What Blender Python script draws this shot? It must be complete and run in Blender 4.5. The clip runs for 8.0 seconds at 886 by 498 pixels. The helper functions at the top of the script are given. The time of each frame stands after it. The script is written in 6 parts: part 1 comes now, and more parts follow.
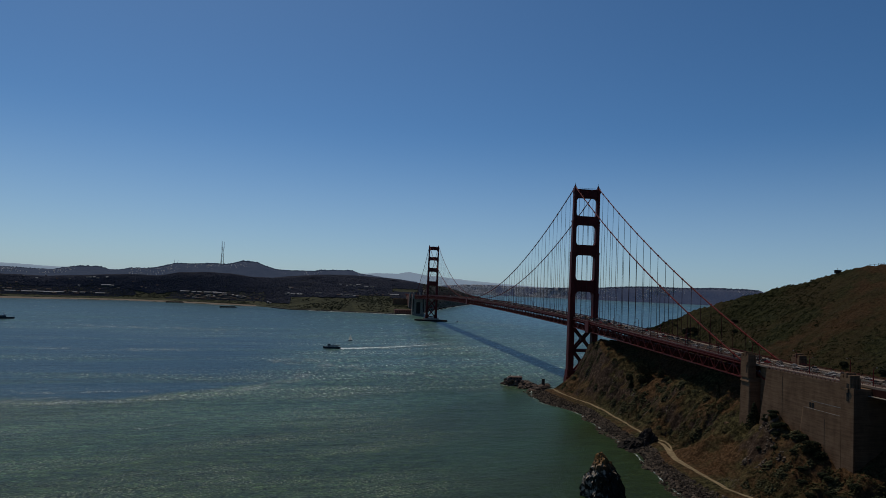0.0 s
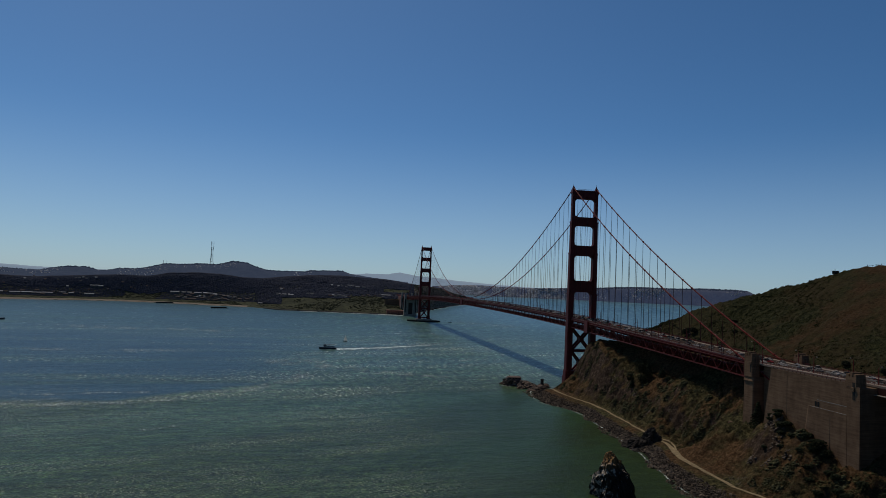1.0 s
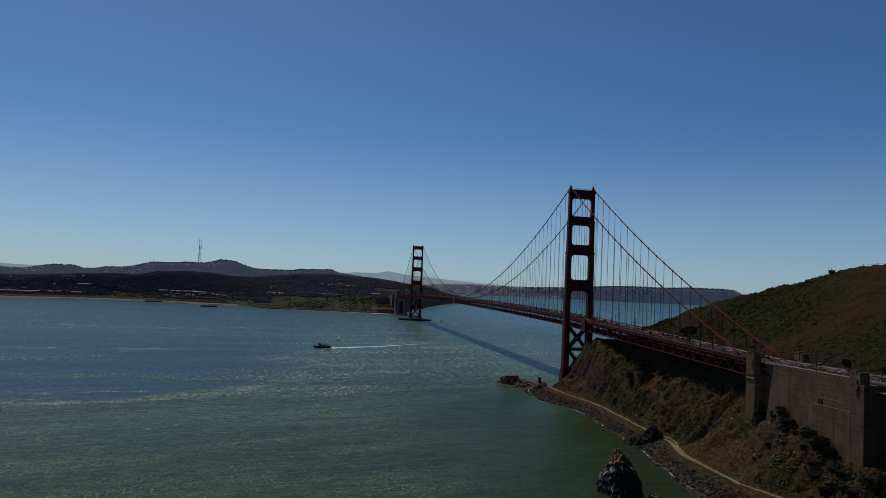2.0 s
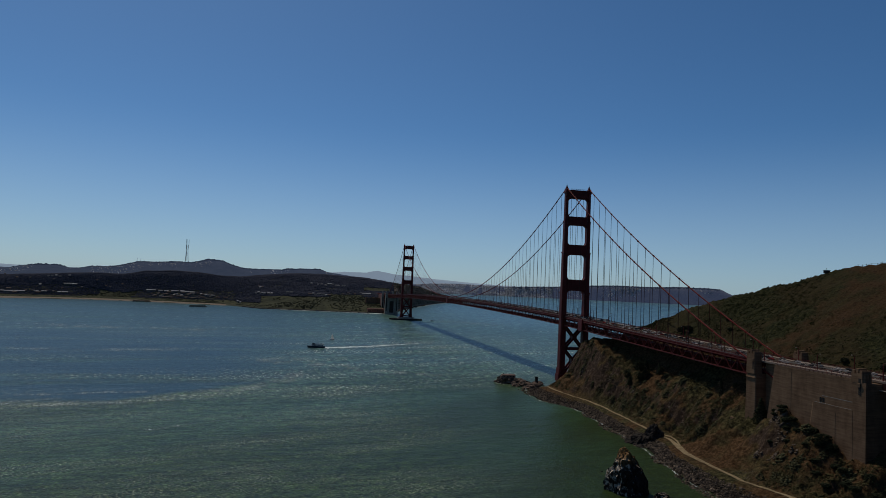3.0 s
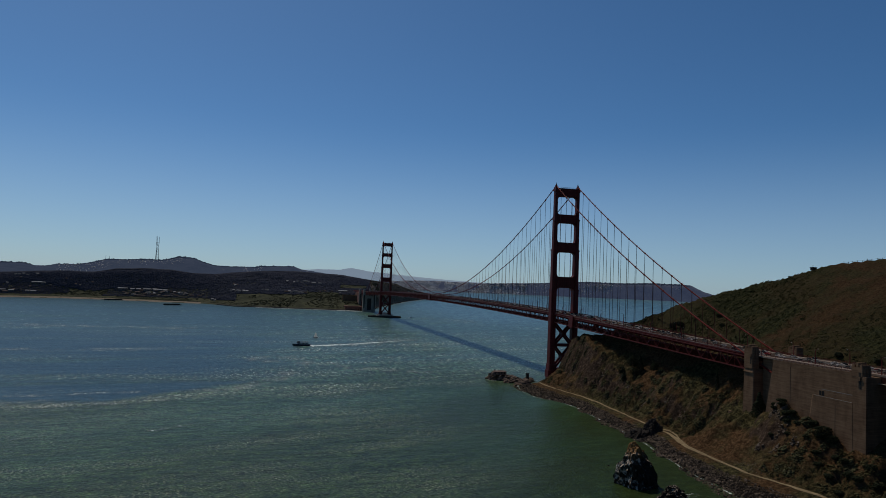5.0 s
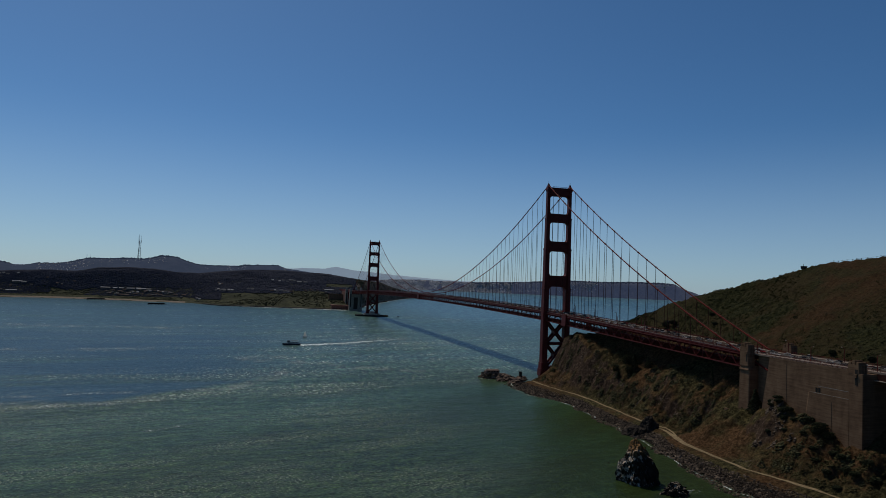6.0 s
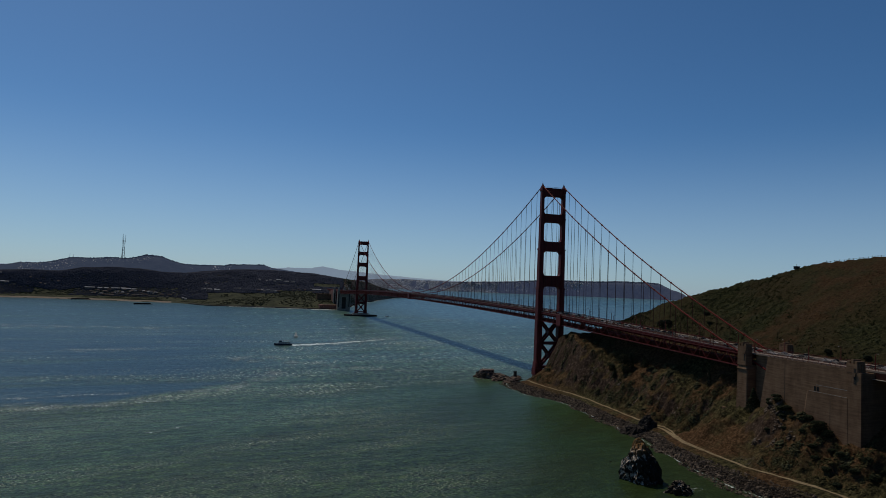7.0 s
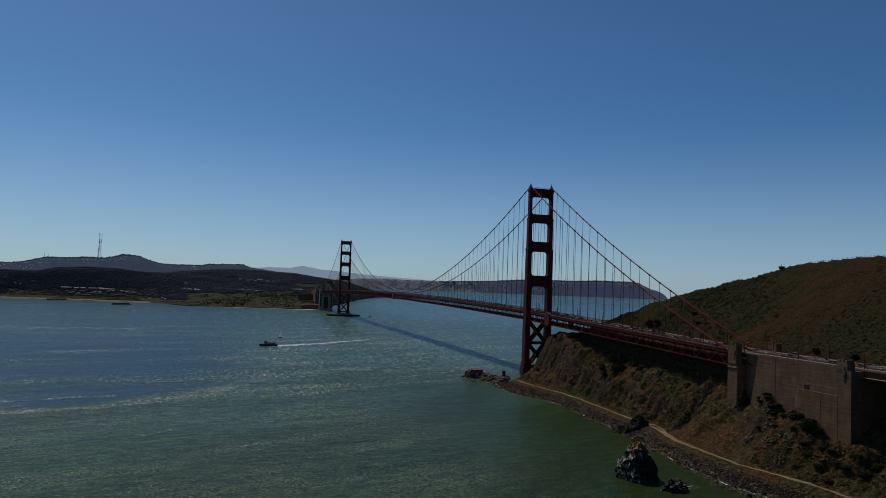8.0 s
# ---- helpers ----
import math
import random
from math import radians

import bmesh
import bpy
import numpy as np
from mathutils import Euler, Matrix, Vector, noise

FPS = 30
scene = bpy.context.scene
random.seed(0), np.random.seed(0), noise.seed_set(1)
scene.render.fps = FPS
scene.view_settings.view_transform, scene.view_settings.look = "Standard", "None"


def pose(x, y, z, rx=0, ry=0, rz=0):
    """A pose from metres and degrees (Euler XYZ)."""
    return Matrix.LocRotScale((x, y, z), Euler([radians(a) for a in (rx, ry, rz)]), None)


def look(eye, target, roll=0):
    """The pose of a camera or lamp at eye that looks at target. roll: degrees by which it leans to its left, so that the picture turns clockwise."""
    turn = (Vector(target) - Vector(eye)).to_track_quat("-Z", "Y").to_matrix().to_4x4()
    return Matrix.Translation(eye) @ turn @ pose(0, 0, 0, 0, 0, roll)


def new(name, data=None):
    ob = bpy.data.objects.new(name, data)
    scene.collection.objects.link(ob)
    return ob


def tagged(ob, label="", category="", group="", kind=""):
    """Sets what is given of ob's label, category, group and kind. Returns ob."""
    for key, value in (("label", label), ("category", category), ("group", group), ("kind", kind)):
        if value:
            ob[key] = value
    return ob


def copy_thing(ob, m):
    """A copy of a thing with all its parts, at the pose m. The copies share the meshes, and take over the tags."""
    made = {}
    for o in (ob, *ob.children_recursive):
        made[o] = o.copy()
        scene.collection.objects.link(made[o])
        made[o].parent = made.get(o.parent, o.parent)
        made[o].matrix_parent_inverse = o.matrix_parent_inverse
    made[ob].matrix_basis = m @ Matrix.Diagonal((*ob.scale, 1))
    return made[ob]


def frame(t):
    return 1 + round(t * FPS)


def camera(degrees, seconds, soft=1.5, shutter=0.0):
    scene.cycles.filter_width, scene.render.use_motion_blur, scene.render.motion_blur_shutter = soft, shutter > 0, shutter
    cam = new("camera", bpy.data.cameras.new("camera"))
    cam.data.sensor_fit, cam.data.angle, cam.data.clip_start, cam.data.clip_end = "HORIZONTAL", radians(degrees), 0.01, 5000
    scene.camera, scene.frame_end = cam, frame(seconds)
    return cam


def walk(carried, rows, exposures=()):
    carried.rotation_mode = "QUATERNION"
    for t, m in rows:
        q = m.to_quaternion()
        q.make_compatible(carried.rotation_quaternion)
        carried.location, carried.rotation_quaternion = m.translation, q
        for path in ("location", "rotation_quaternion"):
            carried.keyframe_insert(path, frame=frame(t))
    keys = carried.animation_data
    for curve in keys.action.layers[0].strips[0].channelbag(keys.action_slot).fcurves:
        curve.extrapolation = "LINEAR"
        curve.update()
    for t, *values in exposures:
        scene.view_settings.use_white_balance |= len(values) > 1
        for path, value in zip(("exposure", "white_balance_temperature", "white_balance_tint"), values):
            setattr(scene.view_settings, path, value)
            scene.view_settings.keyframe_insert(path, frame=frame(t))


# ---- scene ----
cam = camera(66.43, 8.0, soft=0.6)
walk(cam, [
    (0.0, look((-272.23, -735.41, 105.31), (-125.46, 252.24, 160.24), 2.479)),
    (0.5, look((-278.10, -735.50, 105.08), (-121.86, 250.67, 160.42), 2.480)),
    (1.0, look((-284.00, -735.46, 104.79), (-120.98, 249.55, 161.24), 2.488)),
    (1.5, look((-289.84, -735.20, 104.40), (-118.35, 248.40, 160.13), 2.532)),
    (3.0, look((-306.95, -734.46, 104.10), (-107.16, 243.80, 159.73), 2.521)),
    (3.5, look((-312.52, -734.15, 103.97), (-103.54, 242.24, 158.62), 2.500)),
    (4.0, look((-318.23, -733.57, 104.01), (-97.70, 240.33, 157.65), 2.437)),
    (4.5, look((-323.94, -732.90, 104.11), (-93.27, 238.68, 157.25), 2.360)),
    (6.0, look((-340.53, -730.56, 103.77), (-75.65, 232.32, 155.71), 2.260)),
    (6.5, look((-345.97, -729.71, 103.93), (-69.88, 230.02, 155.72), 2.214)),
    (7.0, look((-351.41, -728.54, 103.97), (-65.56, 228.32, 155.92), 2.224)),
    (7.5, look((-356.65, -727.37, 104.09), (-56.16, 224.99, 156.22), 2.206)),
    (8.0, look((-361.97, -726.35, 104.39), (-47.14, 221.36, 156.59), 2.149)),
], [(0.0, -1.08), (8.0, -1.08)])

# ---- world and sun ----
SUN_ELEVATION, SUN_TURN = radians(56), radians(-20)     # turn: from straight down the strait towards the bay side
world = bpy.data.worlds.new("world")
scene.world = world
world.use_nodes = True
wn = world.node_tree
sky = wn.nodes.new("ShaderNodeTexSky")
sky.sky_type, sky.sun_disc = "NISHITA", False
sky.sun_elevation, sky.sun_rotation = SUN_ELEVATION, SUN_TURN % (2 * math.pi)
sky.altitude, sky.air_density, sky.dust_density, sky.ozone_density = 0, 0.62, 0.42, 6.0
wn.nodes["Background"].inputs["Strength"].default_value = 0.15
clear = wn.nodes.new("ShaderNodeMix")      # a very clear, deep blue day
clear.data_type, clear.blend_type = "RGBA", "MULTIPLY"
clear.inputs["Factor"].default_value, clear.inputs["B"].default_value = 1.0, (0.86, 1.02, 1.0, 1)
deep = wn.nodes.new("ShaderNodeHueSaturation")
deep.inputs["Saturation"].default_value = 1.12
wn.links.new(sky.outputs["Color"], deep.inputs["Color"])
wn.links.new(deep.outputs["Color"], clear.inputs["A"])
# thin grey sea haze low over the horizon, all round
way = wn.nodes.new("ShaderNodeTexCoord")
way_z = wn.nodes.new("ShaderNodeSeparateXYZ")
wn.links.new(way.outputs["Generated"], way_z.inputs[0])
low = wn.nodes.new("ShaderNodeMapRange")
low.interpolation_type = "SMOOTHSTEP"
for key, v in (("From Min", -0.02), ("From Max", 0.24), ("To Min", 0.5), ("To Max", 0.0)):
    low.inputs[key].default_value = v
wn.links.new(way_z.outputs["Z"], low.inputs["Value"])
haze = wn.nodes.new("ShaderNodeMix")
haze.data_type = "RGBA"
haze.inputs["B"].default_value = (4.5, 5.8, 7.0, 1)
wn.links.new(low.outputs["Result"], haze.inputs["Factor"])
wn.links.new(clear.outputs["Result"], haze.inputs["A"])
wn.links.new(haze.outputs["Result"], wn.nodes["Background"].inputs["Color"])
SUN_WAY = Vector((math.sin(SUN_TURN) * math.cos(SUN_ELEVATION), math.cos(SUN_TURN) * math.cos(SUN_ELEVATION), math.sin(SUN_ELEVATION)))
sun = new("sun", bpy.data.lights.new("sun", "SUN"))
sun.data.energy, sun.data.angle, sun.data.color = 3.9, radians(0.5), (1.0, 0.91, 0.76)
sun.matrix_world = look(SUN_WAY * 1000, (0, 0, 0))

# ---- materials ----
def nodes_of(name):
    m = bpy.data.materials.new(name)
    m.use_nodes = True
    return m, m.node_tree, m.node_tree.nodes["Principled BSDF"]


def link(tree, a, b):
    tree.links.new(a, b)


def noise_node(tree, scale, detail=4.0, rough=0.55, stretch=(1, 1, 1), turn=(0, 0, 0)):
    geo = tree.nodes.new("ShaderNodeNewGeometry")
    mp = tree.nodes.new("ShaderNodeMapping")
    mp.vector_type = "TEXTURE"
    mp.inputs["Scale"].default_value = tuple(1 / k for k in stretch)
    mp.inputs["Rotation"].default_value = turn
    n = tree.nodes.new("ShaderNodeTexNoise")
    n.inputs["Scale"].default_value, n.inputs["Detail"].default_value, n.inputs["Roughness"].default_value = scale, detail, rough
    link(tree, geo.outputs["Position"], mp.inputs["Vector"])
    link(tree, mp.outputs["Vector"], n.inputs["Vector"])
    return n.outputs["Fac"]


def ramp(tree, fac, stops):
    r = tree.nodes.new("ShaderNodeValToRGB")
    while len(r.color_ramp.elements) < len(stops):
        r.color_ramp.elements.new(0.5)
    for e, (p, c) in zip(r.color_ramp.elements, stops):
        e.position, e.color = p, (*c, 1) if len(c) == 3 else c
    link(tree, fac, r.inputs["Fac"])
    return r.outputs["Color"]


def mixed(tree, fac, a, b, kind="MIX"):
    m = tree.nodes.new("ShaderNodeMix")
    m.data_type, m.blend_type = "RGBA", kind
    for socket, v in ((m.inputs["Factor"], fac), (m.inputs["A"], a), (m.inputs["B"], b)):
        if isinstance(v, (int, float)):
            socket.default_value = v
        elif isinstance(v, tuple):
            socket.default_value = (*v, 1)
        else:
            link(tree, v, socket)
    return m.outputs["Result"]


def bump(tree, bsdf, height, strength, distance):
    b = tree.nodes.new("ShaderNodeBump")
    b.inputs["Strength"].default_value, b.inputs["Distance"].default_value = strength, distance
    link(tree, height, b.inputs["Height"])
    link(tree, b.outputs["Normal"], bsdf.inputs["Normal"])
    return b


def surface(name, dark, light, scale, rough=0.8, metal=0.0, fine=None, relief=0.0, per_piece=0.0, stretch=(1, 1, 1), specular=0.3, grain_stretch=None):
    """A worn surface: two scales of tone, fine relief, and an own shade for each piece."""
    m, t, b = nodes_of(name)
    coarse = noise_node(t, scale, 5, 0.6, stretch)
    col = ramp(t, coarse, [(0.3, dark), (0.7, light)])
    grain = noise_node(t, fine or scale * 9, 3, 0.6, grain_stretch or stretch)
    col = mixed(t, 0.35, col, ramp(t, grain, [(0.3, tuple(c * 0.55 for c in dark)), (0.7, tuple(min(1, c * 1.25) for c in light))]))
    if per_piece:
        info = t.nodes.new("ShaderNodeObjectInfo")
        geo = t.nodes.new("ShaderNodeNewGeometry")
        add = t.nodes.new("ShaderNodeMath")
        add.operation = "ADD"
        link(t, info.outputs["Random"], add.inputs[0])
        link(t, geo.outputs["Random Per Island"], add.inputs[1])
        half = t.nodes.new("ShaderNodeMath")
        half.operation = "FRACT"
        link(t, add.outputs[0], half.inputs[0])
        lo = 1 - per_piece
        col = mixed(t, 1.0, col, ramp(t, half.outputs[0], [(0, (lo, lo, lo)), (1, (1, 1, 1))]), "MULTIPLY")
    link(t, col, b.inputs["Base Color"])
    b.inputs["Roughness"].default_value, b.inputs["Metallic"].default_value = rough, metal
    b.inputs["Specular IOR Level"].default_value = specular
    if relief:
        bump(t, b, grain, 0.6, relief)
    return m


def water_surface():
    m, t, b = nodes_of("bay_water")
    drift = (0, 0, 0.7)
    geo = t.nodes.new("ShaderNodeNewGeometry")
    sep = t.nodes.new("ShaderNodeSeparateXYZ")
    link(t, geo.outputs["Position"], sep.inputs[0])
    X, Y = sep.outputs["X"], sep.outputs["Y"]

    def calc(op, *values):
        n = t.nodes.new("ShaderNodeMath")
        n.operation = op
        for k, v in enumerate(values):
            if isinstance(v, (int, float)):
                n.inputs[k].default_value = v
            else:
                link(t, v, n.inputs[k])
        return n.outputs[0]

    def span(value, a, b, lo=0.0, hi=1.0):
        n = t.nodes.new("ShaderNodeMapRange")
        n.interpolation_type = "SMOOTHSTEP"
        for key, v in (("From Min", a), ("From Max", b), ("To Min", lo), ("To Max", hi)):
            n.inputs[key].default_value = v
        link(t, value, n.inputs["Value"])
        return n.outputs["Result"]

    def grey(lo, hi, a=0.0, b=1.0):
        return [(lo, (a, a, a)), (hi, (b, b, b))]

    # silt: little along the headland, much in the channel where the tide runs
    # the hill's and the sky's reflections are painted into its colours too
    wave = span(noise_node(t, 0.0045, 6, 0.62, (0.45, 1.5, 1), drift), 0.35, 0.65, -0.30, 0.30)
    silt_and_reflection = calc("ADD", span(Y, -430, 480), wave)
    calm = ramp(t, silt_and_reflection, [(0.0, (0.022, 0.034, 0.007)), (0.35, (0.026, 0.054, 0.016)), (0.7, (0.052, 0.108, 0.064)), (1.0, (0.036, 0.100, 0.108))])
    col = ramp(t, silt_and_reflection, [(0.0, (0.036, 0.060, 0.025)), (0.35, (0.042, 0.078, 0.040)), (0.7, (0.060, 0.118, 0.084)), (1.0, (0.060, 0.120, 0.114))])
    # the slick: smooth blue water beyond the tide line on the bay side, and the ocean outside
    wander = calc("MULTIPLY", calc("SUBTRACT", noise_node(t, 0.016, 5, 0.6, (0.5, 1, 1)), 0.5), 110.0)
    edge = calc("MAXIMUM", calc("MULTIPLY_ADD", X, 0.98, 298.0), -147.0)
    beyond = span(calc("ADD", calc("SUBTRACT", Y, edge), calc("MULTIPLY", wander, 0.4)), -4, 26)
    bayward = span(calc("ADD", calc("MULTIPLY", X, -1.0), wander), 235, 430)
    ending = span(calc("ADD", Y, calc("MULTIPLY", wander, 2.0)), 420, 640, 1.0, 0.55)
    streaks = ramp(t, noise_node(t, 0.009, 5, 0.6, (0.22, 1.3, 1), (0, 0, 0.12)), grey(0.50, 0.63, 1.0, 0.4))
    slick = mixed(t, 1.0, calc("MULTIPLY", calc("MULTIPLY", beyond, bayward), ending), streaks, "MULTIPLY")
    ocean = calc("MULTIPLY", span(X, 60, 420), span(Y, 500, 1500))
    # the slick's sky reflection is painted in as blue, the ocean painted bluer
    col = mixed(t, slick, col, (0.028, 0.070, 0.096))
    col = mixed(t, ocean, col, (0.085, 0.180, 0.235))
    rough = calc("SUBTRACT", 1.0, calc("MULTIPLY", slick, 0.8))
    # the lee of the headland lies smooth
    windy = calc("MAXIMUM", span(calc("ADD", calc("MULTIPLY", X, -1.0), calc("MULTIPLY", wander, 0.5)), 130, 290), span(Y, -110, 70))
    near, middle, far = span(Y, -120, 120, 1.0, 0.0), calc("MULTIPLY", span(Y, -260, 40), span(Y, 420, 900, 1.0, 0.0)), span(Y, 250, 800)
    # wave shading painted as troughs and crests at three sizes, the larger carrying farther
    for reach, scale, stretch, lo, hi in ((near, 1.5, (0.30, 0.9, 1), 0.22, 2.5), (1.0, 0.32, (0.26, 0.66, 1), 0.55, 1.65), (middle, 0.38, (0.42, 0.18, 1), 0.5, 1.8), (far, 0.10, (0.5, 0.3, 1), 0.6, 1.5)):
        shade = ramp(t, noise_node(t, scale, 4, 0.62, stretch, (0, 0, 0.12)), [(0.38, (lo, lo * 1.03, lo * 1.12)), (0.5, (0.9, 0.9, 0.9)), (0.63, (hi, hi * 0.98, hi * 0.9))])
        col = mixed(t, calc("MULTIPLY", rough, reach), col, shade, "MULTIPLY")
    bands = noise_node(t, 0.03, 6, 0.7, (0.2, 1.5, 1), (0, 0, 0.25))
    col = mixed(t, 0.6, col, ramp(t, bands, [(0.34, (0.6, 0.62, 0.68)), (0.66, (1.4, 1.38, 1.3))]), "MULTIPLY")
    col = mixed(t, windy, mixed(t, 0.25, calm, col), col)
    # painted sun glints and whitecaps, gathered in drifting patches
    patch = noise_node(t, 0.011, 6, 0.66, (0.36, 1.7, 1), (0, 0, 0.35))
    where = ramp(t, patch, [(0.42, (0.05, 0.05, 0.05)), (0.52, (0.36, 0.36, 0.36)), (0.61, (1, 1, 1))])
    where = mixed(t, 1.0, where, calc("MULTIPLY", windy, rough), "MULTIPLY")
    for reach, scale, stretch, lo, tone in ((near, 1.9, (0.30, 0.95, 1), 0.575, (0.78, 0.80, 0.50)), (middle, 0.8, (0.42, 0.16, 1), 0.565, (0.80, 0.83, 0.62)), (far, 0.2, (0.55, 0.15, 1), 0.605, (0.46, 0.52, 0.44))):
        glint_caps = ramp(t, noise_node(t, scale, 3, 0.6, stretch, (0, 0, 0.12)), grey(lo, lo + 0.05))
        col = mixed(t, mixed(t, 1.0, mixed(t, 1.0, where, glint_caps, "MULTIPLY"), reach, "MULTIPLY"), col, tone)
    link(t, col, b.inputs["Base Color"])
    b.inputs["Roughness"].default_value = 0.32
    b.inputs["IOR"].default_value = 1.33
    b.inputs["Specular IOR Level"].default_value = 0.12
    swell = noise_node(t, 0.055, 5, 0.65, (0.5, 1.0, 1), (0, 0, 0.2))
    fine = noise_node(t, 0.45, 5, 0.7, (0.8, 0.5, 1), (0, 0, 0.1))
    b1 = t.nodes.new("ShaderNodeBump")
    b1.inputs["Strength"].default_value, b1.inputs["Distance"].default_value = 1.0, 1.0
    link(t, swell, b1.inputs["Height"])
    b2 = bump(t, b, fine, 1.0, 0.5)
    link(t, b1.outputs["Normal"], b2.inputs["Normal"])
    return m


def hill_surface():
    m, t, b = nodes_of("hillside")
    speck = noise_node(t, 0.42, 6, 0.72)
    green = ramp(t, speck, [(0.36, (0.008, 0.009, 0.004)), (0.5, (0.026, 0.027, 0.010)), (0.68, (0.058, 0.054, 0.020))])
    dry = ramp(t, noise_node(t, 0.5, 6, 0.7), [(0.32, (0.022, 0.012, 0.006)), (0.5, (0.050, 0.028, 0.012)), (0.7, (0.082, 0.050, 0.024))])
    geo = t.nodes.new("ShaderNodeNewGeometry")
    at = t.nodes.new("ShaderNodeSeparateXYZ")
    link(t, geo.outputs["Position"], at.inputs[0])

    def calc(op, a, b):
        n = t.nodes.new("ShaderNodeMath")
        n.operation = op
        for k, v in enumerate((a, b)):
            if isinstance(v, (int, float)):
                n.inputs[k].default_value = v
            else:
                link(t, v, n.inputs[k])
        return n.outputs[0]

    # a broad strip of dry grass runs up the hill over the road; on the bank dry grass comes in patches
    patches = ramp(t, noise_node(t, 0.016, 7, 0.62), [(0.46, (0, 0, 0)), (0.56, (1, 1, 1))])
    wander = calc("MULTIPLY", calc("SUBTRACT", noise_node(t, 0.03, 5, 0.65), 0.5), 120)
    lean = calc("MULTIPLY", calc("MAXIMUM", calc("SUBTRACT", at.outputs["X"], 85), 0), 0.22)
    aside = calc("ABSOLUTE", calc("SUBTRACT", calc("ADD", calc("ADD", at.outputs["Y"], 310), wander), lean), 0)
    width = calc("ADD", calc("MULTIPLY", at.outputs["X"], 0.34), 10)
    strip = ramp(t, calc("DIVIDE", aside, width), [(0.62, (1, 1, 1)), (1.0, (0, 0, 0))])
    mottle = ramp(t, noise_node(t, 0.05, 6, 0.7), [(0.40, (0.35, 0.35, 0.35)), (0.54, (1, 1, 1))])
    strip = calc("MAXIMUM", mixed(t, 1.0, strip, mottle, "MULTIPLY"), calc("MULTIPLY", patches, 0.4))
    over_road = t.nodes.new("ShaderNodeMapRange")
    over_road.inputs["From Min"].default_value, over_road.inputs["From Max"].default_value = 12, 26
    link(t, at.outputs["X"], over_road.inputs["Value"])
    bare = t.nodes.new("ShaderNodeMapRange")        # the nose of the headland is barer
    bare.inputs["From Min"].default_value, bare.inputs["From Max"].default_value, bare.inputs["To Max"].default_value = -175, -95, 0.85
    link(t, at.outputs["Y"], bare.inputs["Value"])
    # bank colours are brighter; the hill's have its self-shadow painted in
    bank = mixed(t, calc("MAXIMUM", patches, bare.outputs["Result"]), ramp(t, speck, [(0.38, (0.010, 0.009, 0.005)), (0.5, (0.048, 0.042, 0.017)), (0.64, (0.125, 0.100, 0.044))]),
                 ramp(t, noise_node(t, 0.5, 6, 0.7), [(0.35, (0.024, 0.012, 0.006)), (0.5, (0.076, 0.041, 0.018)), (0.66, (0.155, 0.090, 0.045))]))
    nose = calc("MULTIPLY", bare.outputs["Result"], mottle)
    col = mixed(t, over_road.outputs["Result"], bank, mixed(t, calc("MAXIMUM", strip, nose), green, dry))
    sep = t.nodes.new("ShaderNodeSeparateXYZ")
    link(t, geo.outputs["Normal"], sep.inputs[0])
    rock = ramp(t, noise_node(t, 0.4, 7, 0.75), [(0.34, (0.012, 0.008, 0.006)), (0.55, (0.066, 0.042, 0.028)), (0.70, (0.20, 0.138, 0.092))])
    steep = t.nodes.new("ShaderNodeMath")
    steep.operation = "ADD"
    link(t, sep.outputs["Z"], steep.inputs[0])
    wob = t.nodes.new("ShaderNodeMath")
    wob.operation, wob.inputs[1].default_value = "MULTIPLY", 0.5
    link(t, noise_node(t, 0.11, 5, 0.7), wob.inputs[0])
    link(t, wob.outputs[0], steep.inputs[1])
    col = mixed(t, ramp(t, steep.outputs[0], [(0.76, (1, 1, 1)), (0.90, (0, 0, 0))]), col, rock)
    # dark wet shingle below the grass
    beach = t.nodes.new("ShaderNodeMapRange")
    beach.inputs["From Min"].default_value, beach.inputs["From Max"].default_value = 4.2, 3.2
    link(t, calc("ADD", at.outputs["Z"], calc("MULTIPLY", noise_node(t, 0.2, 5, 0.7), 1.4)), beach.inputs["Value"])
    col = mixed(t, beach.outputs["Result"], col, ramp(t, noise_node(t, 1.6, 5, 0.75), [(0.4, (0.006, 0.005, 0.004)), (0.6, (0.035, 0.026, 0.019)), (0.72, (0.10, 0.075, 0.055))]))
    link(t, col, b.inputs["Base Color"])
    b.inputs["Roughness"].default_value, b.inputs["Specular IOR Level"].default_value = 0.95, 0.05
    bump(t, b, noise_node(t, 0.6, 7, 0.78), 1.0, 1.3)
    return m


def distant(name, dark, light, scale, haze_glow):
    """A backdrop kilometres behind the rest, its blue haze painted as an even glow."""
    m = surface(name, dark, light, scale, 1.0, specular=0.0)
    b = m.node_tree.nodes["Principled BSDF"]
    b.inputs["Emission Color"].default_value, b.inputs["Emission Strength"].default_value = (*haze_glow, 1), 1.0
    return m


WATER = water_surface()
HILL = hill_surface()
ORANGE = surface("orange_steel_paint", (0.086, 0.0122, 0.0108), (0.150, 0.0205, 0.0176), 0.12, 0.55, fine=1.3, relief=0.01, per_piece=0.15, specular=0.2)
# same paint as ORANGE, lightened: light from above is painted onto the cables
LIT_CABLE_PAINT = surface("lit_cable_paint", (0.120, 0.012, 0.010), (0.185, 0.019, 0.015), 0.12, 0.65, fine=1.3, specular=0.1)
CONCRETE = surface("weathered_concrete", (0.105, 0.058, 0.034), (0.226, 0.138, 0.081), 0.16, 0.95, fine=0.9, relief=0.04, stretch=(1.2, 1.2, 0.5), specular=0.1, grain_stretch=(0.12, 0.12, 1.6))
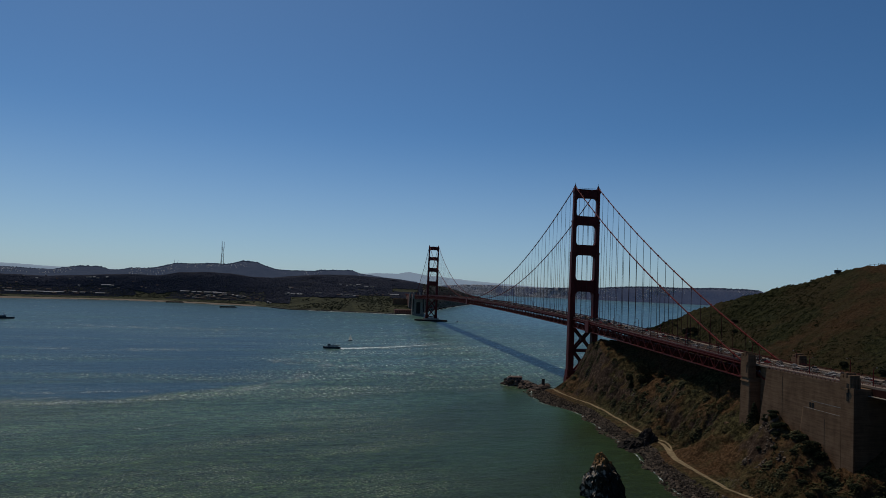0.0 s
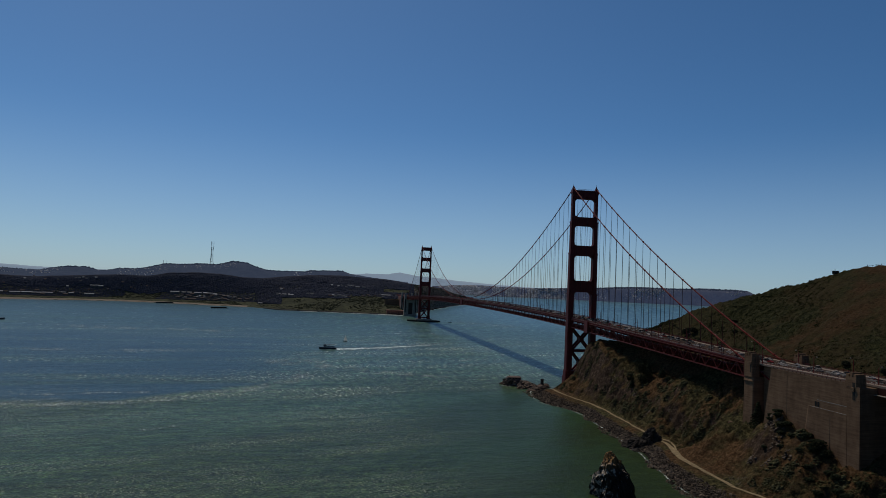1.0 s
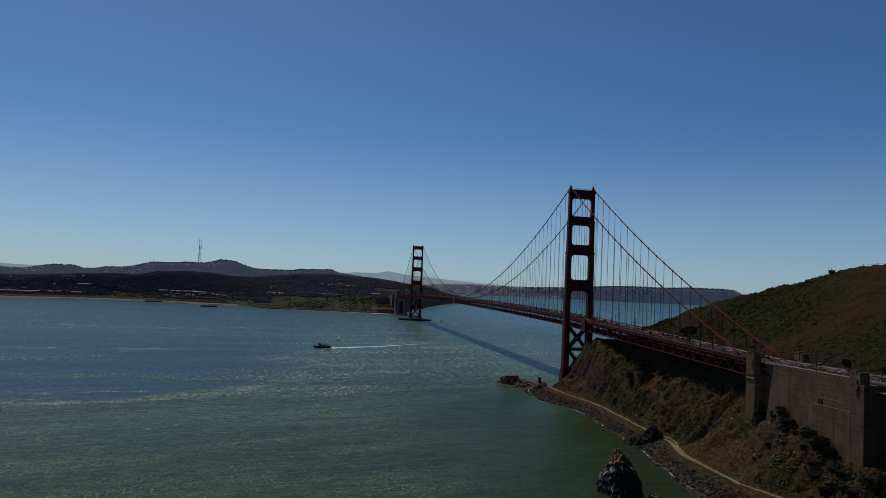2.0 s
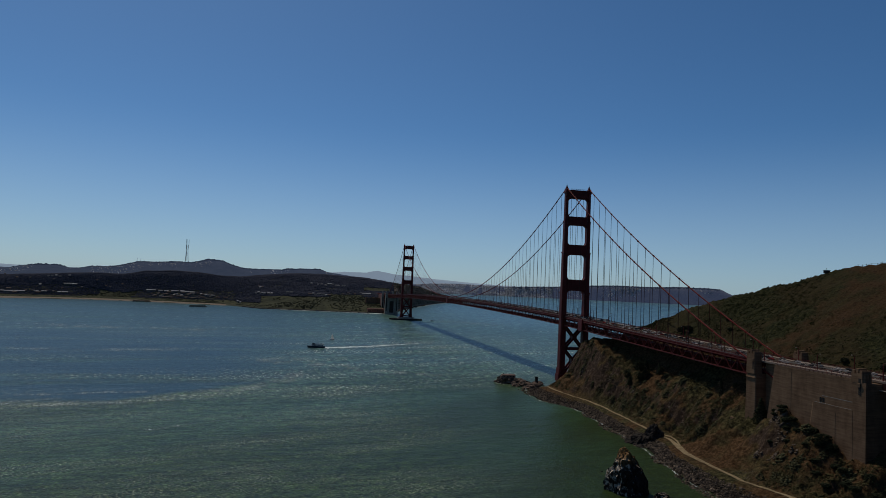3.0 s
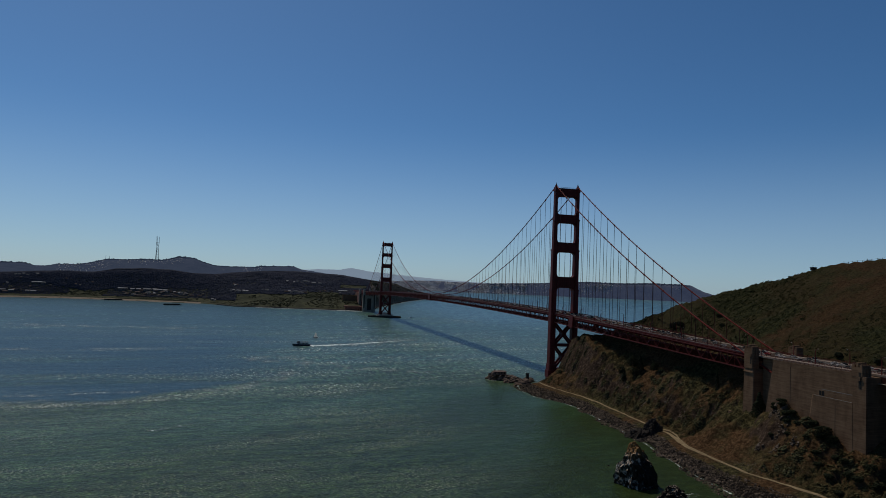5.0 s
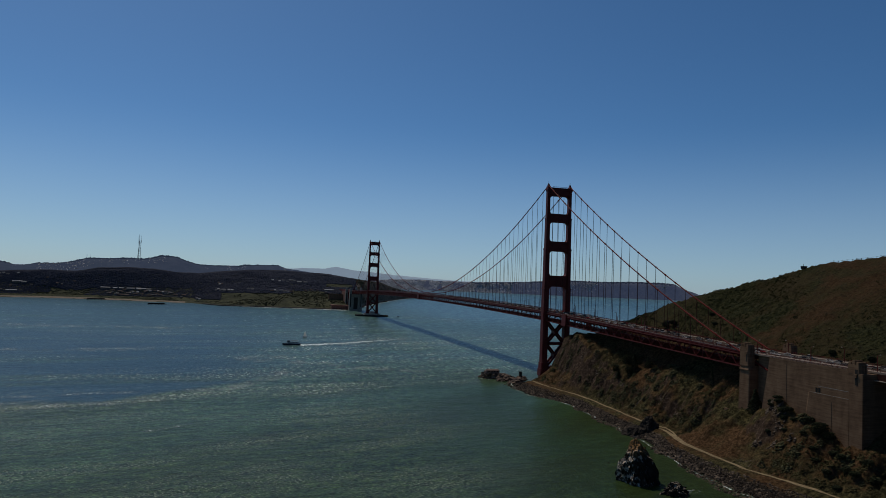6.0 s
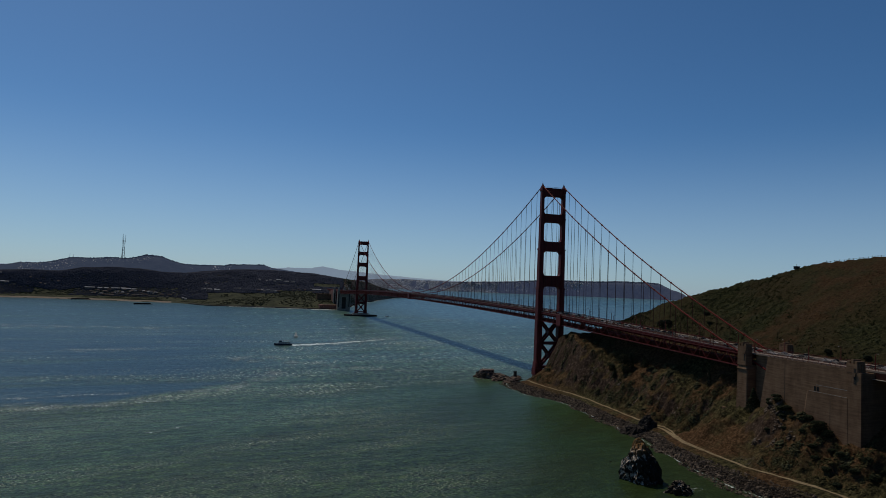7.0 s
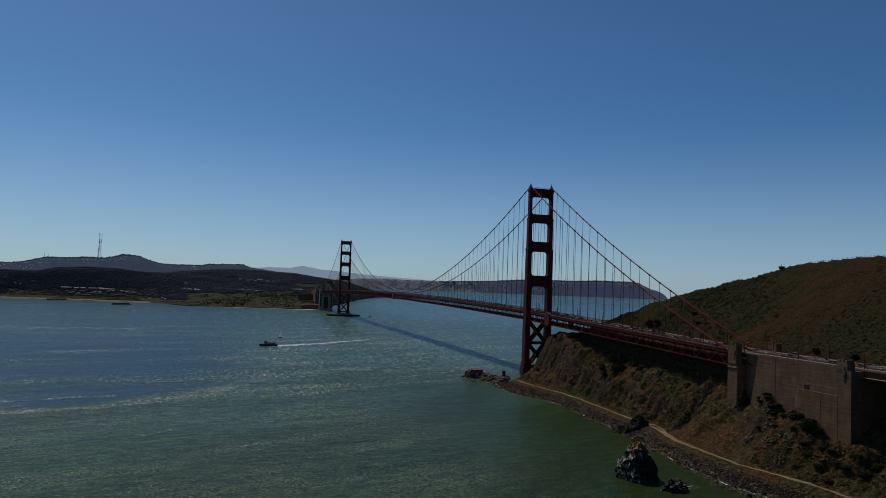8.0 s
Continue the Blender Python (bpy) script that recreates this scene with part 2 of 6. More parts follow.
PALE_CONCRETE = surface("pale_concrete", (0.19, 0.155, 0.125), (0.34, 0.295, 0.245), 0.3, 0.95, fine=1.5, relief=0.02, specular=0.1)
WALKWAY = surface("worn_walkway", (0.17, 0.130, 0.105), (0.30, 0.235, 0.19), 0.3, 0.95, relief=0.01, specular=0.0)
# the orange paint darkened, so the viaduct's shade is in the colour
SHADED_STEEL = surface("shaded_steel_paint", (0.022, 0.008, 0.007), (0.05, 0.016, 0.013), 0.2, 0.7, specular=0.1)
# also used as painted shade for niches and recesses
DARK_CONCRETE = surface("dark_concrete", (0.020, 0.018, 0.016), (0.055, 0.048, 0.04), 0.15, 0.9, relief=0.03, specular=0.1)
ASPHALT = surface("worn_asphalt", (0.040, 0.028, 0.022), (0.080, 0.058, 0.047), 0.3, 0.95, relief=0.005, stretch=(1, 0.1, 1), specular=0.0)
DIRT = surface("sandy_track", (0.10, 0.068, 0.036), (0.36, 0.27, 0.15), 0.45, 0.95, relief=0.05, specular=0.1)
ROCK = surface("shore_rock", (0.008, 0.007, 0.006), (0.115, 0.09, 0.07), 0.30, 0.9, fine=1.8, relief=0.4, per_piece=0.5, specular=0.15)
SCRUB = surface("coastal_scrub", (0.044, 0.038, 0.017), (0.118, 0.098, 0.042), 0.25, 0.95, fine=1.6, relief=0.3, per_piece=0.4, specular=0.05)
BRUSH = surface("bluff_brush", (0.030, 0.032, 0.020), (0.060, 0.062, 0.034), 0.05, 0.95, fine=0.2, per_piece=0.3, specular=0.05)
# blue-grey haze over the far woods is painted into the leaf colour
FOREST = surface("hazed_forest", (0.050, 0.050, 0.064), (0.060, 0.060, 0.074), 0.02, 0.95, fine=0.12, per_piece=0.06, specular=0.05)
LAWN = surface("meadow", (0.022, 0.026, 0.017), (0.082, 0.080, 0.044), 0.016, 0.95, fine=0.07, specular=0.05)
COAST = surface("pale_bluff", (0.055, 0.044, 0.036), (0.17, 0.135, 0.105), 0.012, 0.95, fine=0.06, specular=0.05)
SAND = surface("beach_sand", (0.13, 0.10, 0.072), (0.25, 0.20, 0.15), 0.03, 0.95, specular=0.1)
DARK_ROCK = surface("dark_wet_rock", (0.005, 0.0045, 0.004), (0.060, 0.046, 0.036), 0.30, 0.9, fine=1.8, relief=0.4, specular=0.15)
PALE_ROCK = surface("pale_slope_rock", (0.030, 0.023, 0.018), (0.24, 0.18, 0.135), 0.5, 0.9, fine=2.2, relief=0.2, per_piece=0.45, specular=0.1)
POINT_ROCK = surface("brown_point_rock", (0.014, 0.011, 0.009), (0.24, 0.165, 0.12), 0.30, 0.9, fine=1.6, relief=0.4, specular=0.12)
STONES = surface("tumbled_stone", (0.005, 0.004, 0.004), (0.27, 0.195, 0.135), 0.45, 0.9, fine=2.4, relief=0.3, per_piece=0.96, specular=0.15)
BUSH = surface("grey_green_bush", (0.044, 0.042, 0.021), (0.128, 0.117, 0.058), 0.6, 0.95, fine=2.6, relief=0.3, per_piece=0.4, specular=0.05)
# the bank's scrub again, darkened to paint in the hill's self-shadow
SHADED_SCRUB = surface("shaded_hill_scrub", (0.014, 0.017, 0.007), (0.052, 0.054, 0.020), 0.25, 0.95, fine=1.6, relief=0.3, per_piece=0.4, specular=0.05)
ROPE_PAINT = surface("dull_rope_paint", (0.030, 0.012, 0.012), (0.052, 0.017, 0.016), 0.2, 0.7, specular=0.1)


def bird_rock():
    """Dark rock whitened by sea birds and painted sunlight, in blotches and streaks, ochre towards the top."""
    m = surface("bird_limed_rock", (0.004, 0.0035, 0.003), (0.045, 0.034, 0.025), 0.30, 0.9, fine=1.8, relief=0.4, specular=0.15)
    t, b = m.node_tree, m.node_tree.nodes["Principled BSDF"]
    bare = b.inputs["Base Color"].links[0].from_socket
    geo = t.nodes.new("ShaderNodeNewGeometry")
    at, up = t.nodes.new("ShaderNodeSeparateXYZ"), t.nodes.new("ShaderNodeSeparateXYZ")
    link(t, geo.outputs["Position"], at.inputs[0])
    link(t, geo.outputs["Normal"], up.inputs[0])
    high = t.nodes.new("ShaderNodeMapRange")
    high.inputs["From Min"].default_value, high.inputs["From Max"].default_value = 14, 20
    link(t, at.outputs["Z"], high.inputs["Value"])
    lichen = mixed(t, 1.0, high.outputs["Result"], ramp(t, noise_node(t, 0.9, 6, 0.75), [(0.34, (0, 0, 0)), (0.5, (1, 1, 1))]), "MULTIPLY")
    lime = t.nodes.new("ShaderNodeMath")
    lime.operation, lime.inputs[1].default_value = "MULTIPLY_ADD", 0.13
    link(t, up.outputs["Z"], lime.inputs[0])
    lit_flank = t.nodes.new("ShaderNodeMapRange")      # the stack's sunlit bay side, painted in as extra lime
    for key, v in (("From Min", -133), ("From Max", -141), ("To Max", 0.12)):
        lit_flank.inputs[key].default_value = v
    link(t, at.outputs["X"], lit_flank.inputs["Value"])
    lime_spread = t.nodes.new("ShaderNodeMath")
    lime_spread.operation = "ADD"
    link(t, lit_flank.outputs["Result"], lime_spread.inputs[0])
    link(t, noise_node(t, 0.38, 8, 0.78, (1, 1, 0.9)), lime_spread.inputs[1])
    link(t, lime_spread.outputs[0], lime.inputs[2])
    col = mixed(t, ramp(t, lime.outputs[0], [(0.62, (0, 0, 0)), (0.71, (1, 1, 1))]), bare, (0.50, 0.41, 0.31))
    col = mixed(t, lichen, col, (0.21, 0.105, 0.034))
    link(t, col, b.inputs["Base Color"])
    return m


BIRD_ROCK = bird_rock()

# ---- building tools ----
class Shape:
    """Points and faces of one mesh."""

    def __init__(self):
        self.v, self.f = [], []

    def add(self, points, faces):
        n = len(self.v)
        self.v += [tuple(p) for p in points]
        self.f += [tuple(n + i for i in f) for f in faces]
        return self

    def box(self, x0, x1, y0, y1, z0, z1):
        return self.add([(x0, y0, z0), (x1, y0, z0), (x1, y1, z0), (x0, y1, z0), (x0, y0, z1), (x1, y0, z1), (x1, y1, z1), (x0, y1, z1)],
                        [(3, 2, 1, 0), (4, 5, 6, 7), (0, 1, 5, 4), (1, 2, 6, 5), (2, 3, 7, 6), (3, 0, 4, 7)])

    def taper(self, cx, cy, w0, d0, z0, w1, d1, z1, bevel=0.0):
        """An upright block that narrows from (w0, d0) at z0 to (w1, d1) at z1, with cut corners."""
        pts = []
        for w, d, z in ((w0, d0, z0), (w1, d1, z1)):
            a, b = w / 2, d / 2
            c = bevel
            ring = [(-a + c, -b), (a - c, -b), (a, -b + c), (a, b - c), (a - c, b), (-a + c, b), (-a, b - c), (-a, -b + c)] if c else [(-a, -b), (a, -b), (a, b), (-a, b)]
            pts += [(cx + p, cy + q, z) for p, q in ring]
        n = len(pts) // 2
        return self.add(pts, [tuple(range(n - 1, -1, -1)), tuple(range(n, 2 * n))] + [(i, (i + 1) % n, n + (i + 1) % n, n + i) for i in range(n)])

    def beam(self, p, q, w, h=None, sides=4):
        """A straight bar from p to q."""
        p, q, h = Vector(p), Vector(q), h or w
        along = (q - p).normalized()
        side = along.cross(Vector((0, 0, 1)))
        side = side.normalized() if side.length > 1e-4 else Vector((1, 0, 0))
        up = side.cross(along)
        if sides == 4:
            ring = [side * (a * w / 2) + up * (b * h / 2) for a, b in ((-1, -1), (1, -1), (1, 1), (-1, 1))]
        else:
            ring = [side * (math.cos(a) * w / 2) + up * (math.sin(a) * h / 2) for a in (2 * math.pi * i / sides for i in range(sides))]
        n = len(ring)
        return self.add([p + r for r in ring] + [q + r for r in ring],
                        [tuple(range(n - 1, -1, -1)), tuple(range(n, 2 * n))] + [(i, (i + 1) % n, n + (i + 1) % n, n + i) for i in range(n)])

    def tube(self, path, radius, sides=8):
        """A round bar along a path."""
        path = [Vector(p) for p in path]
        rings = []
        for i, p in enumerate(path):
            along = (path[min(i + 1, len(path) - 1)] - path[max(i - 1, 0)]).normalized()
            side = along.cross(Vector((0, 0, 1)))
            side = side.normalized() if side.length > 1e-4 else Vector((1, 0, 0))
            up = side.cross(along)
            r = radius(i) if callable(radius) else radius
            rings.append([p + side * (math.cos(a) * r) + up * (math.sin(a) * r) for a in (2 * math.pi * k / sides for k in range(sides))])
        faces = [(r * sides + k, r * sides + (k + 1) % sides, (r + 1) * sides + (k + 1) % sides, (r + 1) * sides + k) for r in range(len(path) - 1) for k in range(sides)]
        faces += [tuple(range(sides - 1, -1, -1)), tuple(range((len(path) - 1) * sides, len(path) * sides))]
        return self.add([p for r in rings for p in r], faces)

    def slab(self, outline, z0, z1):
        """A plate of any outline in plan, anticlockwise."""
        n = len(outline)
        return self.add([(*p, z0) for p in outline] + [(*p, z1) for p in outline],
                        [tuple(range(n - 1, -1, -1)), tuple(range(n, 2 * n))] + [(i, (i + 1) % n, n + (i + 1) % n, n + i) for i in range(n)])

    def frontal(self, outline, y0, y1):
        """A plate of any outline in x and z, anticlockwise as seen from low y."""
        n = len(outline)
        return self.add([(x, y0, z) for x, z in outline] + [(x, y1, z) for x, z in outline],
                        [tuple(range(n)), tuple(range(2 * n - 1, n - 1, -1))] + [((i + 1) % n, i, n + i, n + (i + 1) % n) for i in range(n)])

    def grid(self, xs, ys, zs):
        """A sheet: zs[j][i] over xs[i], ys[j]."""
        nx, ny = len(xs), len(ys)
        return self.add([(xs[i], ys[j], zs[j][i]) for j in range(ny) for i in range(nx)],
                        [(j * nx + i, j * nx + i + 1, (j + 1) * nx + i + 1, (j + 1) * nx + i) for j in range(ny - 1) for i in range(nx - 1)])

    def mesh(self, name, material, smooth=False):
        m = bpy.data.meshes.new(name)
        m.from_pydata(self.v, [], self.f)
        m.materials.append(material)
        if smooth:
            m.polygons.foreach_set("use_smooth", [True] * len(m.polygons))
        m.update()
        return m


def thing(name, label, category, group="", kind="", at=(0, 0, 0)):
    ob = new(name)
    ob.empty_display_size = 1
    ob.location = at
    return tagged(ob, label, category, group, kind)


def part(name, shape, material, parent, label="", smooth=False, kind=""):
    ob = new(name, shape.mesh(name, material, smooth) if isinstance(shape, Shape) else shape)
    ob.parent = parent
    return tagged(ob, label, kind=kind)


def solid(name, shape, material, label, category, group="", kind="", smooth=False):
    return tagged(new(name, shape.mesh(name, material, smooth)), label, category, group, kind)


def hashed(i, j, seed):
    h = np.sin(i * 127.1 + j * 311.7 + seed * 74.7) * 43758.5453
    return h - np.floor(h)


def rough_field(x, y, size, octaves=5, seed=0, gain=0.5):
    """Smooth fractal variation about zero; size: metres of the largest waves."""
    x, y = np.asarray(x, float), np.asarray(y, float)
    total, amp, f = 0.0, 1.0, 1.0 / size
    for o in range(octaves):
        u, v = x * f + 17.3 * o, y * f - 9.1 * o
        i, j = np.floor(u), np.floor(v)
        a, b = u - i, v - j
        a, b = a * a * (3 - 2 * a), b * b * (3 - 2 * b)
        s = seed + o
        low = hashed(i, j, s) * (1 - a) + hashed(i + 1, j, s) * a
        high = hashed(i, j + 1, s) * (1 - a) + hashed(i + 1, j + 1, s) * a
        total = total + amp * ((low * (1 - b) + high * b) - 0.5)
        amp, f = amp * gain, f * 2.03
    return total


def ball(level=1):
    """Points and faces of a low round lump of radius 1."""
    bm = bmesh.new()
    bmesh.ops.create_icosphere(bm, subdivisions=level, radius=1.0)
    v = np.array([tuple(p.co) for p in bm.verts])
    f = [tuple(p.index for p in face.verts) for face in bm.faces]
    bm.free()
    return v, f


LUMP = {n: ball(n) for n in (1, 2, 3, 4, 5)}


def lumps(shape, places, sizes, level=1, flat=0.75, ragged=0.35, seed=0):
    """Many uneven lumps joined in one shape: bushes, stones, tree crowns."""
    v, f = LUMP[level]
    rng = np.random.default_rng(seed)
    for (x, y, z), s in zip(places, sizes):
        k = 1 + ragged * rng.uniform(-1, 1, len(v))
        a = rng.uniform(0, 2 * math.pi)
        c, d = math.cos(a), math.sin(a)
        sx, sy, sz = s * rng.uniform(0.75, 1.3), s * rng.uniform(0.75, 1.3), s * flat * rng.uniform(0.75, 1.25)
        p = v * k[:, None] * (sx, sy, sz)
        q = np.stack([p[:, 0] * c - p[:, 1] * d + x, p[:, 0] * d + p[:, 1] * c + y, p[:, 2] + z], -1)
        shape.add(q.tolist(), f)
    return shape

# ---- water, near headland, far shore ----
LOOKOUT = (-317.0, -733.0, 104.0)       # middle of the flight, about which far distances are drawn together


def far_place(bearing, reach, z):
    """A far place: past 3200 m distances are drawn together, keeping the direction."""
    near = float(np.interp(reach, [0, 3200, 4500, 10600], [0, 3200, 3915, 4840]))
    b = math.radians(bearing)
    return (LOOKOUT[0] + near * math.sin(b), LOOKOUT[1] + near * math.cos(b), LOOKOUT[2] - (LOOKOUT[2] - z) * near / reach)


water_shape = Shape()
reaches = [1, 150, 300, 500, 800, 1200, 1700, 2300, 3200, 3800, 4500, 5400, 6400, 7600, 9000, 10600]
for R in reaches:
    water_shape.v += [far_place(k * 5, R, 0) for k in range(72)]
for r in range(len(reaches) - 1):
    water_shape.f += [(r * 72 + k, (r + 1) * 72 + k, (r + 1) * 72 + (k + 1) % 72, r * 72 + (k + 1) % 72) for k in range(72)]
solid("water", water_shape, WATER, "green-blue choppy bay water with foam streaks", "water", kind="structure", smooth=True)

# the headland: cross-sections from the shore over the bank and the road to the ridge
SECTION_Y = [-900, -600, -470, -445, -420, -400, -385, -345, -300, -250, -206, -175, -146, -118, -98, -85, -55, -28, 0, 40]
SHORE_X = [-75, -75, -80, -84, -88, -88, -87, -81, -72, -68, -65, -62.5, -65, -79, -81, -79, -73, -64, -46, -40]
PATH_X = [-56, -56, -56, -55, -60, -65, -64.5, -63, -51.5, -49, -46, -43, -43.5, -48.5, -50.5, -51, -52, -48, -36, -34]
LOW_X = [-38, -38, -38, -40, -42, -38, -48, -42, -32, -34, -30, -33, -32, -32, -32, -32, -27, -22, -20, -20]
LOW_Z = [16, 16, 12, 12, 17, 25, 14, 17, 18, 17.5, 20, 13, 18, 22, 22, 22, 21, 9, -3, -4]
BANK_X = [-26, -26, -26, -27, -30, -26, -28, -24, -22, -14, -16, -20, -19, -19, -18, -16, -11, -8, -8, -8]
BANK_Z = [24, 24, 19, 20, 27, 36, 38, 27, 34, 39, 34, 35.5, 41, 48, 54, 57, 57, 22, -4, -4]
AXIS_Z = [44, 42, 38, 38, 40, 42, 44, 44, 46, 47, 46, 48, 50, 53, 57, 58.5, 58, 24, -5, -5]
EDGE_Z = [66, 66, 65.5, 65.5, 65.5, 65.5, 65.5, 65.5, 65, 65, 66, 69, 70, 72, 72, 63, 44, 10, -5, -5]
RIDGE_X = [175, 178, 176, 174, 172, 170, 168, 163, 152, 138, 111, 86, 64, 42, 36, 36, 36, 36, 36, 36]
RIDGE_Z = [150, 147, 145, 145, 144.5, 144, 143.5, 143, 141, 136, 120, 108, 98, 81, 73, 58, 34, 2, -5, -5]


def along_shore(values, y):
    """A value of the cross-sections at y, eased between them."""
    y = np.asarray(y, float)
    i = np.clip(np.searchsorted(SECTION_Y, y) - 1, 0, len(SECTION_Y) - 2)
    a, v = np.asarray(SECTION_Y, float), np.asarray(values, float)
    t = np.clip((y - a[i]) / (a[i + 1] - a[i]), 0, 1)
    t = 0.5 * t + 0.5 * t * t * (3 - 2 * t)
    return v[i] * (1 - t) + v[i + 1] * t


def land_height(x, y):
    """Height of the headland, for arrays of x at one y."""
    g = lambda values: float(along_shore(values, y))
    shore, path = g(SHORE_X), g(PATH_X)
    wide = 1.0 if y < -60 else max(0.0, (-25 - y) / 35)
    path_z = 5.2 * wide - 3 * (1 - wide)
    xs = [-400, shore - 12, shore, path - 4, path + 2.2, g(LOW_X), g(BANK_X), 0, 27, g(RIDGE_X), g(RIDGE_X) + 130, 700]
    zs = [-14, -5, -0.5, path_z, path_z, g(LOW_Z), g(BANK_Z), g(AXIS_Z), g(EDGE_Z), g(RIDGE_Z), -6, -12]
    z = np.interp(x, xs, zs)
    bank = np.clip((x - path - 2) / 8, 0, 1) * np.clip(z / 8, 0, 1)
    wild = rough_field(x, np.full_like(x, y), 26, 5, 3, 0.55)
    near = np.interp(x, [-30, 0, 26, 60, 140], [1, 0.6, 0.25, 0.6, 0.18])
    yy = np.full_like(x, y)
    gully = 1 - 2 * np.abs(rough_field(x * 0.35, yy, 19, 4, 13, 0.55))      # ravines that run down the bank
    cut = np.interp(x, [-60, -30, -8, 5], [0.5, 1, 0.7, 0])
    return z + bank * (near * (4.5 * wild + 3.4 * rough_field(x, yy, 7, 4, 8, 0.6)) + cut * 7.5 * (gully - 0.74)) + 0.5 * rough_field(x, yy, 5, 3, 5)


land_x = np.concatenate([np.arange(-110, -95, 5), np.arange(-95, 40, 1.5), np.arange(40, 190, 3.0), np.arange(190, 430, 15.0)])
land_y = np.concatenate([np.arange(-900, -560, 10.0), np.arange(-560, 42, 1.7)])
land_z = [land_height(land_x, y) for y in land_y]
solid("ground", Shape().grid(land_x.tolist(), land_y.tolist(), [r.tolist() for r in land_z]), HILL,
      "steep scrubby headland with dry grass and rock faces", "hillside", kind="structure", smooth=True)


def land_at(x, y):
    """Height of the ground's mesh."""
    i = min(max(int(np.searchsorted(land_x, x)) - 1, 0), len(land_x) - 2)
    j = min(max(int(np.searchsorted(land_y, y)) - 1, 0), len(land_y) - 2)
    u, v = (x - land_x[i]) / (land_x[i + 1] - land_x[i]), (y - land_y[j]) / (land_y[j + 1] - land_y[j])
    low = land_z[j][i] * (1 - u) + land_z[j][i + 1] * u
    high = land_z[j + 1][i] * (1 - u) + land_z[j + 1][i + 1] * u
    return float(low * (1 - v) + high * v)


# the track along the shore
track = Shape()
ys = np.arange(-640, -44, 3.0)
for y in ys:
    x = float(along_shore(PATH_X, y)) - 0.9 + 1.6 * float(rough_field(y, 0, 40, 3, 4))
    w = 1.35 + 1.2 * float(rough_field(y, 9, 14, 3, 6)) + 0.7 * max(0.0, 1 - abs(y + 325) / 40)
    track.v += [(x + k * w, y, land_at(x + k * w, y) + 0.42 - 0.15 * abs(k)) for k in (-1, -0.5, 0, 0.5, 1)]
rut_start = len(track.v)
rut = np.arange(-336, -262, 2.0)      # a second pair of ruts swings out above the track and back
for y in rut:
    swing = 3.4 * math.sin(math.pi * (y + 336) / 74) ** 2
    x = float(along_shore(PATH_X, y)) - 0.9 + 1.6 * float(rough_field(y, 0, 40, 3, 4)) + 0.4 + swing
    track.v += [(x + k * 0.55, y, land_at(x + k * 0.55, y) + 0.40 - 0.12 * abs(k)) for k in (-1, -0.5, 0, 0.5, 1)]
track.f = [(rut_start + 5 * j + k, rut_start + 5 * j + k + 1, rut_start + 5 * j + k + 6, rut_start + 5 * j + k + 5) for j in range(len(rut) - 1) for k in range(4)]
track.f += [(5 * j + k, 5 * j + k + 1, 5 * j + k + 6, 5 * j + k + 5) for j in range(len(ys) - 1) for k in range(4)]
solid("path", track, DIRT, "pale sandy track along the shore", "path", kind="structure", smooth=True)

# the far shore
SHORE_TURN = [-34, -21, -15.5, -11.6, -8.3, -5.3, -3.1, 1.4, 4.65, 6.8, 7.3, 8.1, 10.0, 11.2, 13.1, 16]
SHORE_REACH = [2750, 2780, 2820, 2750, 2660, 2616, 2450, 2422, 2403, 2410, 2459, 2660, 3426, 3979, 4867, 6000]
CREST_TURN = [-34, -21, -15.7, -13.4, -11.9, -10.2, -8.2, -6.5, -4.7, -3.4, -1.2, 1.6, 3.5, 5.3, 7.2, 8.2, 9.9, 11, 13, 16]
CREST_TILT = [-0.5, -0.5, -0.12, -0.1, 0.22, 0.34, 0.31, 0.12, 0.1, 0.27, 0.47, 0.59, 0.49, 0.43, 0.19, 0.09, -0.1, -0.5, -0.9, -1.05]


def crest_reach(b):
    return float(np.interp(b, [-34, -12, 2, 8, 10, 12, 14, 16], [3150, 3150, 3100, 3150, 3900, 4500, 5200, 6300]))


def shore_height(b, reach):
    """Height of the far shore at a bearing and true distance."""
    s, c = float(np.interp(b, SHORE_TURN, SHORE_REACH)), crest_reach(b)
    top = LOOKOUT[2] + c * math.tan(math.radians(float(np.interp(b, CREST_TURN, CREST_TILT))))
    u = (reach - s) / (c - s)
    flat = np.interp(b, [-34, -6, -2.5, 0, 3, 5.5, 8, 16], [0.34, 0.28, 0.12, 0.05, 0.03, 0.02, 0.01, 0.01])
    if u < 0:
        return -3.0
    if u < flat:
        return 1.5 + 2.0 * u / flat
    k = min(1.0, (u - flat) / (1 - flat))
    bluff = float(np.interp(b, [-6, -2.5, 1, 5, 9, 16], [0.0, 0.3, 0.5, 0.6, 0.75, 0.75]))
    rise = (1 - bluff) * (k * k * (3 - 2 * k)) + bluff * min(1.0, k * 1.0) ** 0.62
    z = 3.5 + (top - 3.5) * rise
    x, y, _ = far_place(b, reach, 0)
    z += min(1.0, k * 6) * (9 * float(rough_field(x, y, 300, 3, 21)) + 5 * float(rough_field(x, y, 60, 3, 22))) * (0.4 if k > 0.9 else 1)
    return z - max(0.0, u - 1) * 60


turns = np.arange(-34, 16.01, 0.2)
steps = [-0.05, 0.0, 0.02, 0.05, 0.1, 0.16, 0.22, 0.28, 0.34, 0.4, 0.46, 0.52, 0.58, 0.64, 0.7, 0.76, 0.82, 0.88, 0.94, 1.0, 1.05, 1.15, 1.4]
far_shore = Shape()
